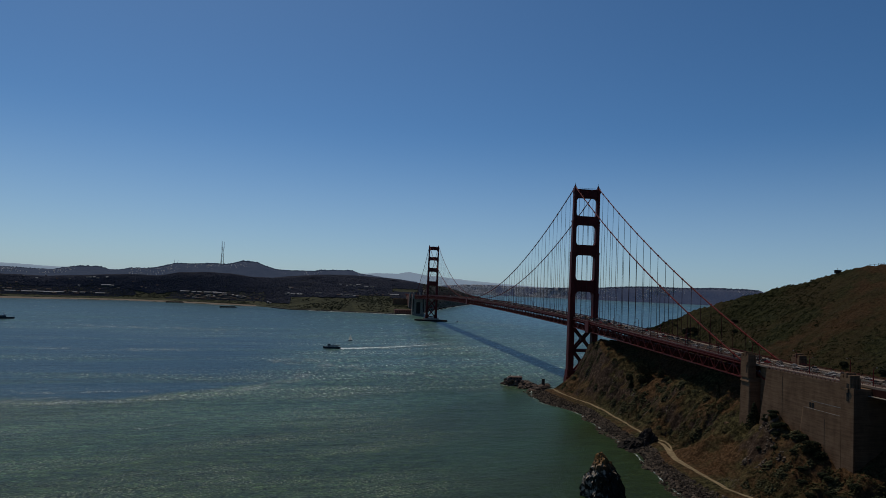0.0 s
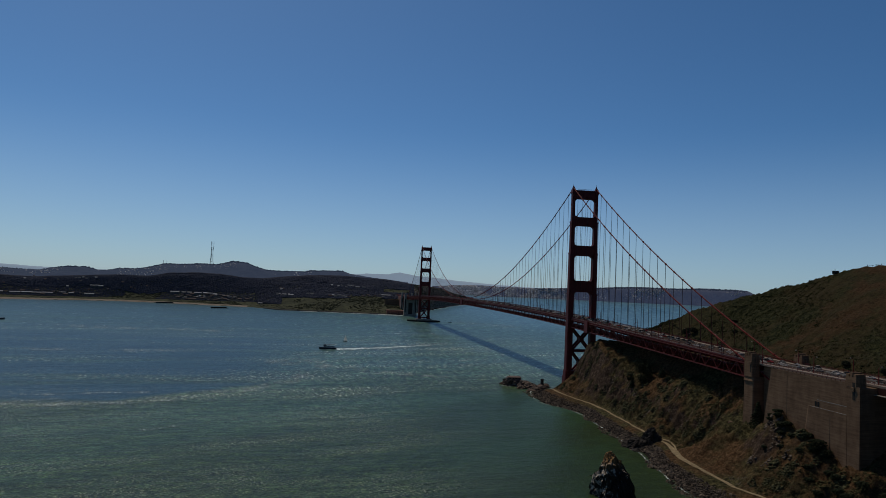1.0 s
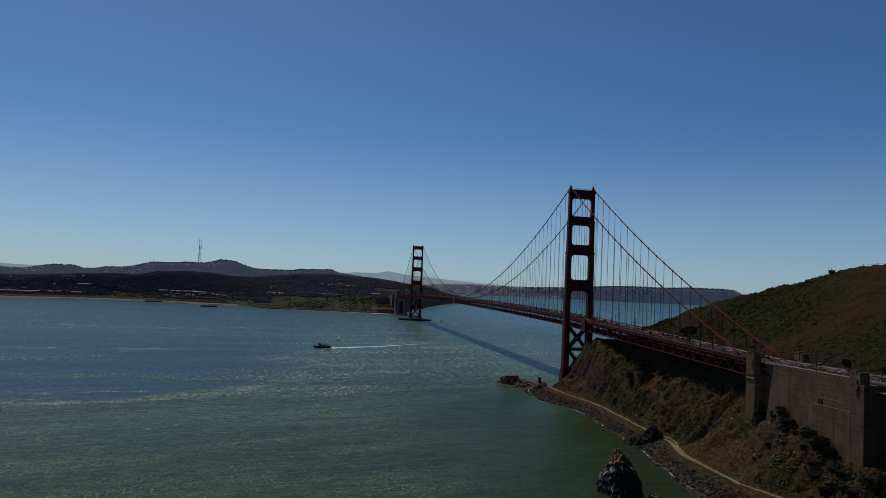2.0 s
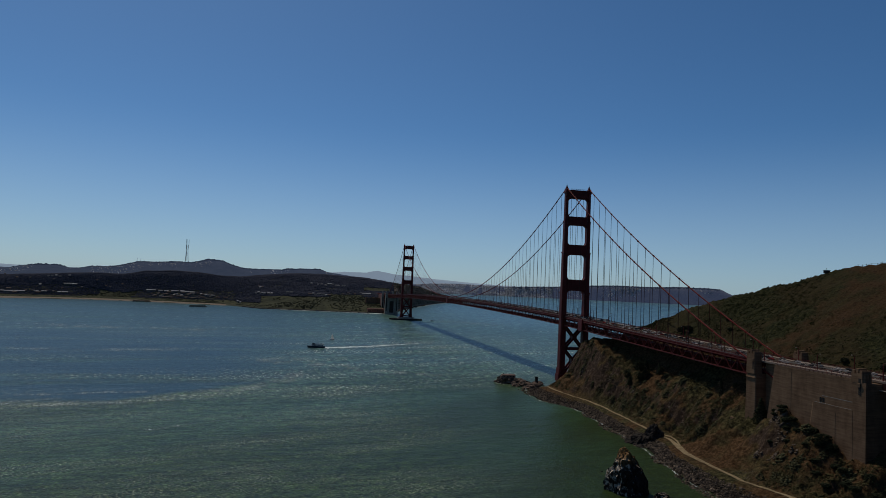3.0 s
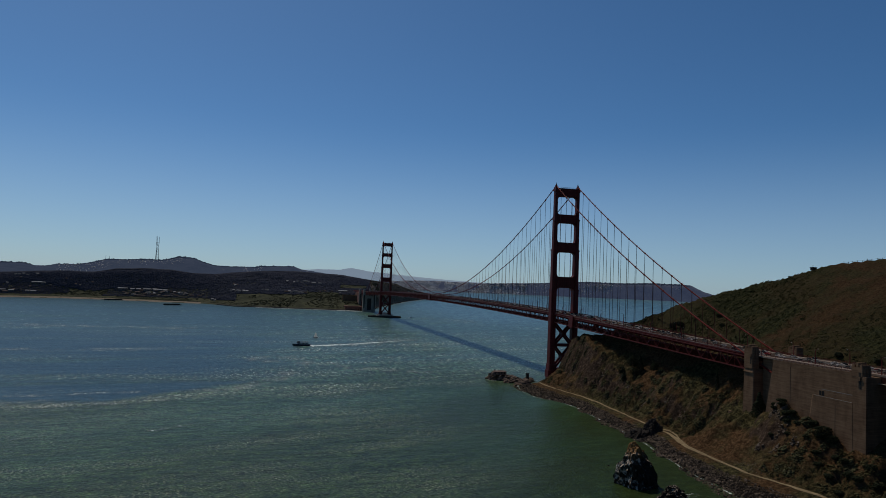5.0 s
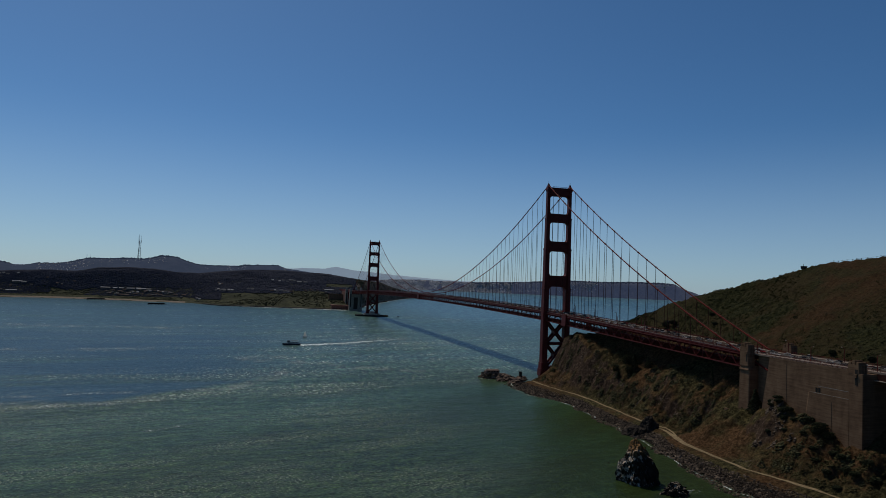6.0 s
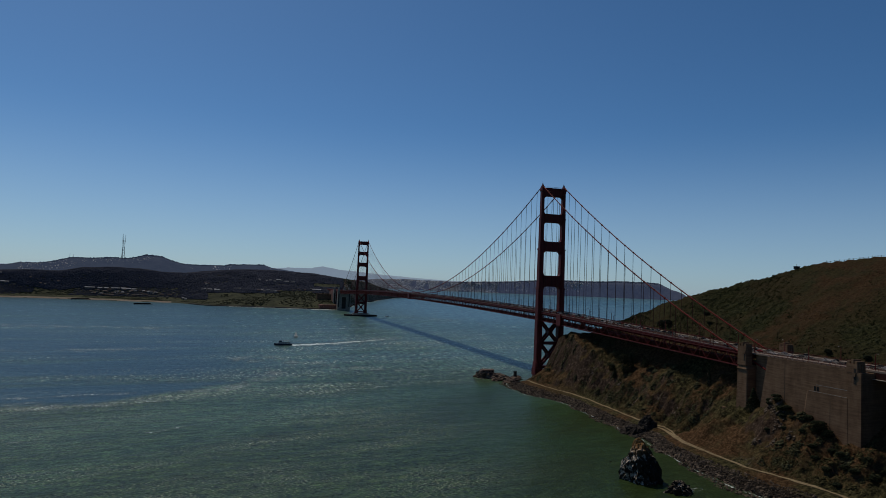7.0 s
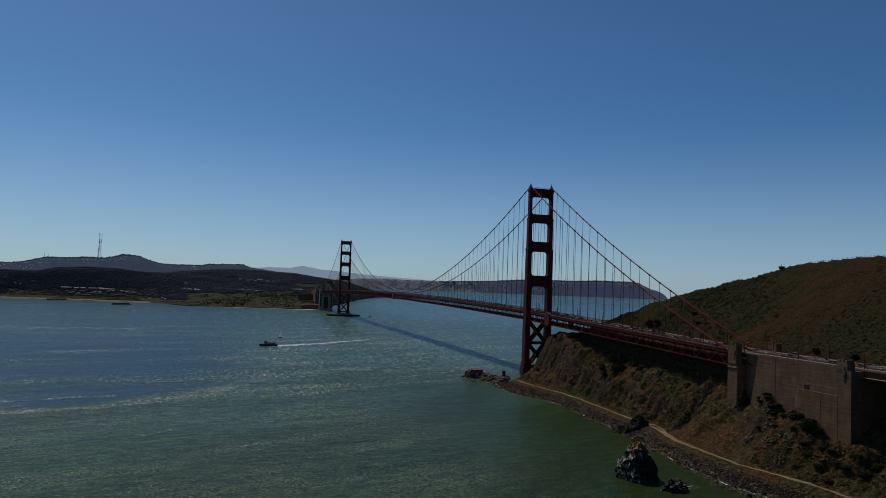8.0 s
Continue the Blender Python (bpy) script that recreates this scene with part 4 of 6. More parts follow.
for side in (-1, 1):
    p = thing("pylon", "weathered concrete pylon at the landward end of the anchorage", "pylon", "concrete pylons", at=(side * 22.2, -433.4, 0))
    part("shaft", Shape().taper(0, 0, 6.0, 7.6, 64.2 if side < 0 else 60, 5.8, 7.4, 69.0, 0.3), CONCRETE, p)
    for k in (-1, 0, 1):
        part("fin", Shape().box(-2.7, 2.7, k * 2.4 - 0.8, k * 2.4 + 0.8, 69.0, 70.5 if k else 71.4), CONCRETE, p)
        part("flute", Shape().box(k * 1.7 - 0.35, k * 1.7 + 0.35, -4.1, -3.7, 60.5 + 2.6 * abs(k), 68.8), CONCRETE, p)
    # the hollow is only a dark plate, its shade painted
    part("painted_niche", Shape().box(side * 2.99 - 0.06, side * 2.99 + 0.06, -2.9, -1.3, 58.0, 66.5), DARK_CONCRETE, p)
    part("bracket", Shape().taper(side * 3.1, -1.6, 0.8, 1.8, 62.0, 1.1, 2.4, 64.0), CONCRETE, p)

approach = thing("approach_road", "grey asphalt approach road with concrete edges", "road")
part("roadway", Shape().box(-9.6, 9.6, -900, -343.2, 64.6, NEAR_ROAD), ASPHALT, approach)
for side in (-1, 1):
    part("sidewalk", Shape().box(min(side * 9.7, side * 15), max(side * 9.7, side * 15), -900, -343.2, 64.7, 65.65), WALKWAY, approach)
    part("shoulder", Shape().box(min(side * 15.1, side * 23.2), max(side * 15.1, side * 23.2), -430 if side < 0 else -900, -369 if side < 0 else -347.5, 64.25, 65.2), ASPHALT, approach)
part("divider", Shape().box(-0.2, 0.2, -900, -343.2, 65.42, 66.2), PALE_CONCRETE, approach)
for side in (-1, 1):
    rail = Shape()
    for k in range(0, 140):
        y = -345 - k * 4
        rail.beam((side * 14.9, y, 65.6), (side * 14.9, y, 66.9), 0.13)
    for h in (66.3, 66.9):
        rail.beam((side * 14.9, -345, h), (side * 14.9, -900, h), 0.13)
    part("railing", rail, ORANGE, approach)
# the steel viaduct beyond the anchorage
viaduct = thing("viaduct", "steel viaduct in painted shade, carrying the road over a gully", "viaduct")
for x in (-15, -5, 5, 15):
    part("girder", Shape().box(x - 0.4, x + 0.4, -640, -439.6, 61.2, 64.5), SHADED_STEEL, viaduct)
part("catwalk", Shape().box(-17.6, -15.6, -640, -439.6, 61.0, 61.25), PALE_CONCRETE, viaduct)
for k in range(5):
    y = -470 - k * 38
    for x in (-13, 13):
        part("column", Shape().taper(x, y, 3.2, 3.2, 10, 2.4, 2.4, 61.1), SHADED_STEEL, viaduct)
    part("cross_beam", Shape().box(-15, 15, y - 1.0, y + 1.0, 59.4, 61.15), SHADED_STEEL, viaduct)

# lane lines
PAINT = surface("white_road_paint", (0.5, 0.5, 0.47), (0.75, 0.75, 0.72), 0.8, 0.7)
lines = Shape()
for x in (-6.4, -3.2, 3.2, 6.4):
    for k in range(150):
        y = -430 + k * 12.0
        z = road_z(y + 2.5) + 0.03
        lines.add([(x - 0.09, y, road_z(y) + 0.03), (x + 0.09, y, road_z(y) + 0.03), (x + 0.09, y + 5, road_z(y + 5) + 0.03), (x - 0.09, y + 5, road_z(y + 5) + 0.03)], [(0, 1, 2, 3)])
solid("lane_marking", lines, PAINT, "dashed white lane lines on asphalt", "road marking", kind="structure")

# maintenance travellers that hang on the deck's side
for y, label in ((-54, "orange maintenance gantry hung on the deck by the tower"), (632, "orange maintenance gantry hung at the middle of the main span")):
    g = thing("gantry", label, "gantry", "maintenance gantries", at=(0, y, road_z(y)))
    wide = 5.0 if y < 0 else 7.5
    part("cage", Shape().box(-15.6, -14.3, -wide, wide, -11.2, 0.6), ORANGE, g)
    part("platform", Shape().box(-15.6, 15.6, -wide * 0.8, wide * 0.8, -11.8, -11.0), ORANGE, g)
    part("cage", Shape().box(14.3, 15.6, -wide, wide, -11.2, 0.6), ORANGE, g)
    for k in (-1, 1):
        part("roller_arm", Shape().beam((-15.2, k * wide * 0.7, 0.6), (-13.4, k * wide * 0.7, 1.6), 0.35), ORANGE, g)

# ---- rocks along the shore ----
def crag(name, label, at, size, seed, level=4, sharp=0.5, lean=(0, 0), top_shape=1.0, blocky=0.0, material=None):
    """A ragged rock: a lump cut by noise, narrowing upwards."""
    v, f = LUMP[level]
    v = v.copy()
    for n, p in enumerate(v):
        q = Vector(p)
        k = 1 - sharp * 0.35 * abs(noise.noise(q * 2.7 + Vector((seed, seed, 0)))) + sharp * 0.5 * noise.noise(q * 1.6 + Vector((seed, 0, 0))) + sharp * 0.32 * noise.noise(q * 4.1 + Vector((0, seed, 0))) + sharp * 0.26 * noise.noise(q * 9.5 + Vector((0, 0, seed))) + (sharp * 0.16 * noise.noise(q * 19 + Vector((seed, 0, seed))) if level > 4 else 0)
        h = max(0.0, p[2])
        thin = 1 - top_shape * 0.62 * h ** 1.15
        thin *= 1 + blocky * (math.sqrt((1 - h ** 5) / max(1e-3, 1 - h * h)) - 1)
        v[n] = (p[0] * k * thin * size[0] + lean[0] * h, p[1] * k * thin * size[1] + lean[1] * h, p[2] * (0.75 + 0.25 * k) * size[2])
    s = Shape().add(v.tolist(), f)
    ob = solid(name, s, material or ROCK, label, "rock", "bare rocks")
    ob.location = at
    return ob


crag("tall_rock", "tall dark rock with pale streaks standing in green water", (-131.5, -397, -1.5), (12.2, 11, 23.8), 3.1, 5, 0.58, (-3.6, 0), 0.98, 0.9, BIRD_ROCK)
crag("sea_rock", "small pale-topped rock in the water beside the stack", (-125.5, -421, -0.8), (6.8, 5.0, 7.2), 7.7, 5, 0.9, (-1, 0), 0.7, 0.5, BIRD_ROCK)
crag("sea_rock", "tiny rock breaking the water's surface", (-96, -441, -0.6), (3.0, 2.4, 3.6), 12.4, 3, 0.7, material=BIRD_ROCK)
crag("sea_rock", "low dark rock awash in the green cove", (-129.5, -359.0, -0.7), (1.8, 0.9, 1.2), 17.4, 3, 0.7, material=DARK_ROCK)
crag("shore_crag", "dark pointed crag at the edge of the stony shore", (-59.5, -289, -1), (9.5, 9, 14.5), 5.3, 5, 0.8, (3.0, 0), 0.95, 0.5, DARK_ROCK)
crag("shore_crag", "low dark rock running out from the crag", (-69, -287, -1), (11, 8, 7.5), 9.2, 5, 0.8, (4, 0), 0.7, 0.4, DARK_ROCK)
crag("shore_crag", "low wet rock at the water's edge", (-73, -300, -1), (5, 4, 3.2), 15.2, 3, 0.6)

rng = np.random.default_rng(5)
# the point below the near tower
for x, y, sx, sy, sz, k in ((-78, -3, 12, 9, 8.6, 1), (-67, -11, 9, 8, 7.0, 2), (-84, 4, 6, 6, 4.8, 3), (-63, -22, 8, 8, 6.2, 4), (-57, -32, 7, 7, 5.0, 5), (-74, -24, 6, 6, 3.0, 6), (-64, -38, 8, 7, 3.6, 7), (-52, -22, 7, 6, 4.6, 8), (-46, -12, 8, 7, 4.0, 9)):
    crag("point_rock", "brown weathered rock of the low point under the tower", (x, y, -1.2), (sx, sy, sz + 1.2), 20 + k * 3.7, 4, 0.95, (0, 0), 0.4, 0.7, POINT_ROCK)

station = thing("fog_signal_house", "abandoned brown concrete signal house on the rocky point", "building", at=(-77, -4, 6.6))
STAINED = surface("stained_plaster", (0.08, 0.055, 0.045), (0.26, 0.18, 0.145), 0.4, 0.9, relief=0.03)
part("wall", Shape().box(-8.5, 8.5, -4, 4, -1.5, 4.6), STAINED, station)
part("roof", Shape().add([(-9, -4.4, 4.6), (9, -4.4, 4.6), (9, 4.4, 4.6), (-9, 4.4, 4.6), (-7.6, 0, 6.6), (7.6, 0, 6.6)], [(0, 1, 5, 4), (1, 2, 5), (2, 3, 4, 5), (3, 0, 4), (3, 2, 1, 0)]), STAINED, station, "weathered low hipped roof")
for k in range(4):
    w = part("window", Shape().box(-7.0 + k * 3.9, -5.4 + k * 3.9, -4.08, -3.9, 1.2, 3.4), DARK, station)
    part("sill", Shape().box(-7.2 + k * 3.9, -5.2 + k * 3.9, -4.3, -3.95, 0.95, 1.15), PALE_CONCRETE, w)
part("wing", Shape().box(-10.6, -8.5, -3, 3, -1.5, 3.2), STAINED, station)
part("flue", Shape().beam((-6.4, 0.5, 5.6), (-6.4, 0.5, 8.2), 0.9, sides=6), DARK_CONCRETE, station)
station.scale = (0.85, 0.85, 0.58)
chimney = thing("ruined_chimney", "short ruined concrete tower on the rocky point", "ruin", at=(-50.5, -22, 3.2))
part("shaft", Shape().taper(0, 0, 3.0, 3.0, -1.5, 2.6, 2.6, 6.2), DARK_CONCRETE, chimney)
part("cap", Shape().taper(0, 0, 3.4, 3.4, 6.2, 3.4, 3.4, 6.8), DARK_CONCRETE, chimney)

# stones between the track and the water
shore_stones = Shape()
places, sizes = [], []
for k in range(12500):
    y = rng.uniform(-640, -30) if k % 3 else rng.uniform(-470, -60)
    a, b = float(along_shore(SHORE_X, y)) - 1.0 + 9 * float(rough_field(y, 0, 24, 4, 9)), float(along_shore(PATH_X, y))
    u = rng.uniform(-0.12, 0.86)
    x = a + (b - 6 - a) * u
    s = rng.uniform(0.2, 0.62) * (1.4 if u < 0.35 else 1.0) * (1.7 if rng.uniform() < 0.06 else 1)
    places.append((x, y, max(-0.4, land_at(x, y)) + s * 0.15))
    sizes.append(s)
lumps(shore_stones, places, sizes, 1, 0.95, 0.35, 11)
solid("shore_stones", shore_stones, STONES, "dark tumbled stones along the water's edge", "stones", kind="stuff")

pale = Shape()
spots = [(-59.5 + rng.normal(0, 1.6), -396 + rng.normal(0, 7.5)) for k in range(90)]
lumps(pale, [(x, y, land_at(x, y)) for x, y in spots], [rng.uniform(0.12, 0.4) for k in spots], 1, 0.7, 0.35, 12)
solid("scree", pale, PALE_ROCK, "small pale stones scattered on the grass above the track", "stones", kind="stuff")

# outcrops of bare rock on the bank: leaning slabs breaking through the soil
def outcrop(x, y, wide, tall, seed):
    r = np.random.default_rng(seed)
    rock = thing("outcrop", "bare grey-brown rock outcrop on the scrubby slope", "rock", "bare rocks")
    lean = Vector((0.75, 0.25, 0.62)).normalized()
    for k in range(16):
        px, py = x + r.normal(0, wide * 0.5), y + r.normal(0, wide * 0.55)
        foot = Vector((px, py, land_at(px, py) - 0.8))
        way = (lean + Vector(r.normal(0, 0.16, 3).tolist())).normalized()
        side = way.cross(Vector((r.normal(0, 0.3), 1, 0.2))).normalized()
        thick = way.cross(side).normalized()
        length, w, d = tall * r.uniform(0.35, 1.0), r.uniform(0.5, 1.5), r.uniform(0.25, 0.7)
        pts = []
        for h, q in ((0.0, 1.15), (0.6, r.uniform(0.7, 1.0)), (1.0, r.uniform(0.15, 0.5))):
            for a, b in ((-1, -1), (1, -1), (1, 1), (-1, 1)):
                pts.append(tuple(foot + way * length * h + side * (a * w * q * r.uniform(0.75, 1.1)) + thick * (b * d * q * r.uniform(0.75, 1.1))))
        part("slab", Shape().add(pts, [(3, 2, 1, 0), (8, 9, 10, 11)] + [(4 * n + m, 4 * n + (m + 1) % 4, 4 * n + 4 + (m + 1) % 4, 4 * n + 4 + m) for n in (0, 1) for m in range(4)]), PALE_ROCK, rock)
    return rock


for k, (x, y, wide, tall) in enumerate(((-31, -380, 3.2, 4.8), (-33, -386, 3.6, 5.0), (-37, -393, 3.4, 4.2), (-44, -396, 2.6, 3.0), (-28, -262, 3.0, 4.4), (-31, -285, 2.6, 4.0), (-23, -118, 3.0, 3.4), (-26, -150, 2.8, 3.8), (-38, -405, 2.4, 2.8), (-20, -62, 2.6, 3.6), (-30, -205, 2.6, 3.0), (-46, -384, 2.2, 2.4), (-30, -96, 3.0, 3.4), (-36, -240, 2.4, 2.8))):
    outcrop(x, y, wide, tall, 50 + k)

hut = thing("lookout_hut", "small flat-roofed concrete hut on the ridge", "hut", at=(129.5, -235.5, land_at(129.5, -235.5) + 0.4))
part("wall", Shape().box(-2.0, 2.0, -1.6, 1.6, -1.5, 1.1), DARK_CONCRETE, hut)
part("roof", Shape().box(-2.5, 2.5, -2.0, 2.0, 1.1, 1.3), DARK_CONCRETE, hut)
part("opening", Shape().box(-1.5, 1.5, -1.66, -1.5, 0.3, 0.8), DARK, hut)
part("mast", Shape().beam((-0.6, 0, 1.2), (-0.6, 0, 3.2), 0.3, sides=6), DARK_CONCRETE, hut)
ridge_fence = thing("ridge_fence", "weathered wooden fence posts along the ridge", "fence")
last = None
for k in range(26):
    y = -258 - k * 3.6 - 1.0 * float(hashed(k, 3, 1))
    x = float(along_shore(RIDGE_X, y)) - 1
    z = land_at(x, y)
    top = (x, y, z + 1.1 + 0.5 * float(hashed(k, 1, 2)))
    part("post", Shape().beam((x, y, z - 0.3), top, 0.24), DARK_CONCRETE, ridge_fence)
    if last:
        part("rail", Shape().beam(last, (x, y, z + 0.95), 0.12), DARK_CONCRETE, ridge_fence)
    last = (x, y, z + 0.95)

# small concrete works by the pylon's foot
works = thing("drain_box", "small pale concrete drain box by the pylon's foot", "drain", at=(-24.5, -331, land_at(-24.5, -331)))
part("box", Shape().box(-0.9, 0.9, -1.3, 1.3, -2, 1.5), CONCRETE, works)
part("pipe", Shape().tube([(-0.8, -0.9, 0.2), (-2.4, -1.0, -0.6), (-3.4, -1.1, -1.8)], 0.22, 8), CONCRETE, works)

# ---- plants on the headland ----
rng = np.random.default_rng(17)


def scatter(count, x0, x1, y0, y1, keep):
    """Places on the ground where keep() gives a size."""
    out = ([], [])
    tries = 0
    while len(out[0]) < count and tries < count * 8:
        tries += 1
        y = rng.uniform(y0, y1)
        x = rng.uniform(x0(y), x1(y))
        s = keep(x, y)
        if s:
            out[0].append((x, y))
            out[1].append(s)
    ys = np.array([p[1] for p in out[0]])
    order = np.argsort(ys)
    spots, sizes = [], []
    for k in order:     # the ground is looked up along strips of equal y
        x, y = out[0][k]
        spots.append((x, y, land_at(x, y) + 0.12 * out[1][k]))
        sizes.append(out[1][k])
    return spots, sizes


def on_bank(x, y):
    if x > -27 and -440 < y < -334:
        return 0
    thick = float(rough_field(x, y, 30, 4, 61)) + 0.5 * float(rough_field(x, y, 9, 2, 62))
    thick += 0.22 if y < -395 else 0
    thick -= 0.25 if y > -140 else 0
    thick -= 0.4 if -392 < y < -325 and x < -30 else 0
    if thick < rng.uniform(-0.2, 0.25):
        return 0
    return rng.uniform(0.6, 1.3) * (1.7 if thick > 0.3 and rng.uniform() < 0.3 else 1.0)


def on_hill(x, y):
    thick = 0.8 * float(rough_field(x, y, 40, 4, 63)) + 0.4 * float(rough_field(x, y, 8, 2, 64))
    aside = abs(y + 310 + 60 * float(rough_field(x, y, 33, 3, 66)) - 0.22 * max(0.0, x - 85)) / (10 + 0.34 * x)
    thick += 0.5 if aside > 0.95 else (0.1 if aside > 0.75 else -0.42)
    thick += 0.3 if x < 40 and y < -190 else 0
    thick -= 0.45 if y > -165 else 0
    if thick < rng.uniform(-0.15, 0.3):
        return 0
    tall = 2.0 if aside > 1.0 and y > -240 and rng.uniform() < 0.012 else 1.0
    return rng.uniform(0.6, 1.3) * (1.5 if thick > 0.5 and rng.uniform() < 0.25 else 1.0) * tall


def shrubs(places, sizes, sprigs, level, seed):
    """Low shrubs, each a ragged cluster of several sprigs."""
    r = np.random.default_rng(seed)
    spots, radii = [], []
    for (x, y, z), s in zip(places, sizes):
        for k in range(sprigs):
            a, d = r.uniform(0, 2 * math.pi), s * math.sqrt(r.uniform(0, 1))
            px, py = x + d * math.cos(a), y + d * math.sin(a)
            h = s * 0.55 * (1 - (d / s) ** 2) * r.uniform(0.4, 1.2)
            spots.append((px, py, land_at(px, py) + h))
            radii.append(s * r.uniform(0.17, 0.34))
    return lumps(Shape(), spots, radii, level, 0.7, 0.5, seed)


bank = scatter(3400, lambda y: float(along_shore(PATH_X, y)) + 3, lambda y: -1, -600, -45, on_bank)
hill = scatter(7000, lambda y: 24, lambda y: float(along_shore(RIDGE_X, y)) + 6, -560, -95, on_hill)
big = scatter(130, lambda y: float(along_shore(PATH_X, y)) + 6, lambda y: -6, -440, -60, lambda x, y: 0 if y < -322 and (x > -27 or y > -398) else rng.uniform(1.5, 3.0))
solid("bushes", shrubs(*big, 30, 1, 6), BUSH, "rounded grey-green bushes standing out on the bank", "bushes", kind="stuff", smooth=True)
solid("scrub", shrubs(*bank, 11, 1, 3), SCRUB, "low grey-green coastal scrub covering the bank", "scrub", kind="stuff", smooth=True)
solid("scrub", shrubs(*hill, 5, 1, 4), SHADED_SCRUB, "low green scrub over the hill, its shade painted dark", "scrub", kind="stuff", smooth=True)

BARK = surface("grey_bark", (0.05, 0.038, 0.028), (0.12, 0.095, 0.07), 0.8, 0.95, relief=0.05, stretch=(1, 1, 0.3))
NEEDLES = surface("dark_needles", (0.014, 0.018, 0.009), (0.044, 0.048, 0.022), 0.5, 0.95, fine=3.0, relief=0.2, per_piece=0.5, specular=0.1)


def tree(x, y, height, spread, label, cone=False, seed=0, sink=0.5, z=None):
    """A tapered trunk with limbs and a crown of many ragged leaf clumps."""
    r = np.random.default_rng(seed)
    t = thing("tree", label, "tree", "trees on the headland", at=(x, y, (land_at(x, y) if z is None else z) - sink))
    bend = [(r.normal(0, 0.02) * height * k, r.normal(0, 0.02) * height * k, height * 0.9 * k / 5) for k in range(6)]
    part("trunk", Shape().tube(bend, lambda i: height * 0.028 * (1 - i / 5.6), 7), BARK, t)
    crown, limbs, spots, sizes = Shape(), Shape(), [], []
    count = int(160 + spread * 60)
    for k in range(count):
        h = r.uniform(0.12, 1.0) if cone else r.uniform(0.35, 1.0)
        out = spread * ((1.02 - h) if cone else math.sqrt(max(0.05, 1 - ((h - 0.66) / 0.4) ** 2))) * r.uniform(0.35, 1.0)
        a = r.uniform(0, 2 * math.pi)
        spots.append((out * math.cos(a), out * math.sin(a), height * h))
        sizes.append(r.uniform(0.22, 0.55) * (0.5 + 0.09 * spread))
        if k % 22 == 0:
            limbs.tube([(0, 0, height * h * 0.72), (out * 0.5 * math.cos(a), out * 0.5 * math.sin(a), height * h * 0.9), spots[-1]], lambda i: height * 0.009 * (1 - i / 3), 5)
    part("limb", limbs, BARK, t)
    part("crown", lumps(crown, spots, sizes, 1, 0.7, 0.5, seed), NEEDLES, t, smooth=True)
    return t


tree(-21.8, -355.5, 18, 7.4, "dark windblown cypress beside the concrete pylon", True, 1)
tree(-28.5, -415, 7.5, 4.6, "round dark bush-like tree against the anchorage wall", False, 2, 1.5)
tree(-27.5, -420, 6.0, 3.6, "low dark tree against the anchorage wall", False, 3, 1.5)
tree(-11.0, -298, 15, 2.4, "slim dark cypress under the deck", True, 4)
for k, (x, y, h, w) in enumerate(((-14, -196, 14, 4.8), (-18, -190, 12, 4.6), (-13, -184, 13, 4.2), (-21, -199, 10, 4.0), (-12, -214, 11, 3.4), (-15, -222, 9, 2.8), (-26, -190, 8, 3.6), (-24, -182, 8, 3.2))):
    tree(x, y, h, w, "dark tree in the gully below the deck", k % 2 == 0, 20 + k)
for k, (x, y, h, w) in enumerate(((30, -176, 7, 3.6), (34, -182, 6, 3.4), (36, -170, 4, 2.8), (58, -205, 3, 3), (46, -225, 3, 2.6), (30, -395, 4, 2.6), (30, -365, 4, 2.6))):
    tree(x, y, h, w, "dark wind-cut tree on the slope above the road", False, 40 + k, 1.0)
for k, (x, y, h, w) in enumerate(((-25, -374, 2.8, 3.0), (-27, -381, 2.6, 3.0), (-31, -389, 2.6, 2.4), (-31, -427, 3.4, 2.6), (-34, -435, 3.4, 2.8), (-38, -442, 4, 3.2), (-31, -449, 4, 3.2), (-26, -457, 5, 3.6), (-35, -457, 4.4, 3.4))):
    tree(x, y, h, w, "broad dark shrub below the anchorage", False, 60 + k, 1.2)
for k, (x, y, h, w) in enumerate(((-28, -377, 2.8, 2.4), (-31, -380, 2.4, 2.2), (-29, -384, 3.0, 2.6), (-33, -392, 2.2, 2.0), (-28, -391, 3.0, 2.6), (-37, -398, 2.2, 2.0), (-31, -399, 2.8, 2.6), (-27, -406, 3.4, 3.0), (-34, -409, 2.6, 2.4), (-40, -388, 1.8, 1.8), (-30, -414, 3.0, 2.8), (-36, -418, 2.4, 2.4), (-41, -425, 2.4, 2.4), (-45, -436, 2.8, 2.8), (-40, -449, 3.4, 3.2), (-48, -446, 2.4, 2.6))):
    tree(x, y, h, w, "low dark shrub on the craggy rise by the anchorage", False, 90 + k, 0.9)

# ---- far shore: fort, arch, woods, houses, mast ----
BRICK = surface("dark_red_brick", (0.13, 0.055, 0.04), (0.22, 0.10, 0.075), 0.15, 0.9, fine=0.9)
fort = thing("fort", "low dark brick fort at the water's edge under the bridge", "fort", at=(-46, 1688, 0))
part("wall", Shape().box(-32, 32, -22, 22, -1, 14.5), BRICK, fort)
part("parapet", Shape().box(-32.6, 32.6, -22.6, 22.6, 14.5, 16.0), BRICK, fort)
for row in range(2):
    for k in range(10):
        x = -28 + k * 6.2
        w = part("embrasure", Shape().box(x - 0.9, x + 0.9, -22.12, -21.8, 3.0 + row * 5.4, 5.2 + row * 5.4), DARK, fort)
part("court", Shape().box(-20, 20, -10, 10, 15.9, 16.2), DARK_CONCRETE, fort)

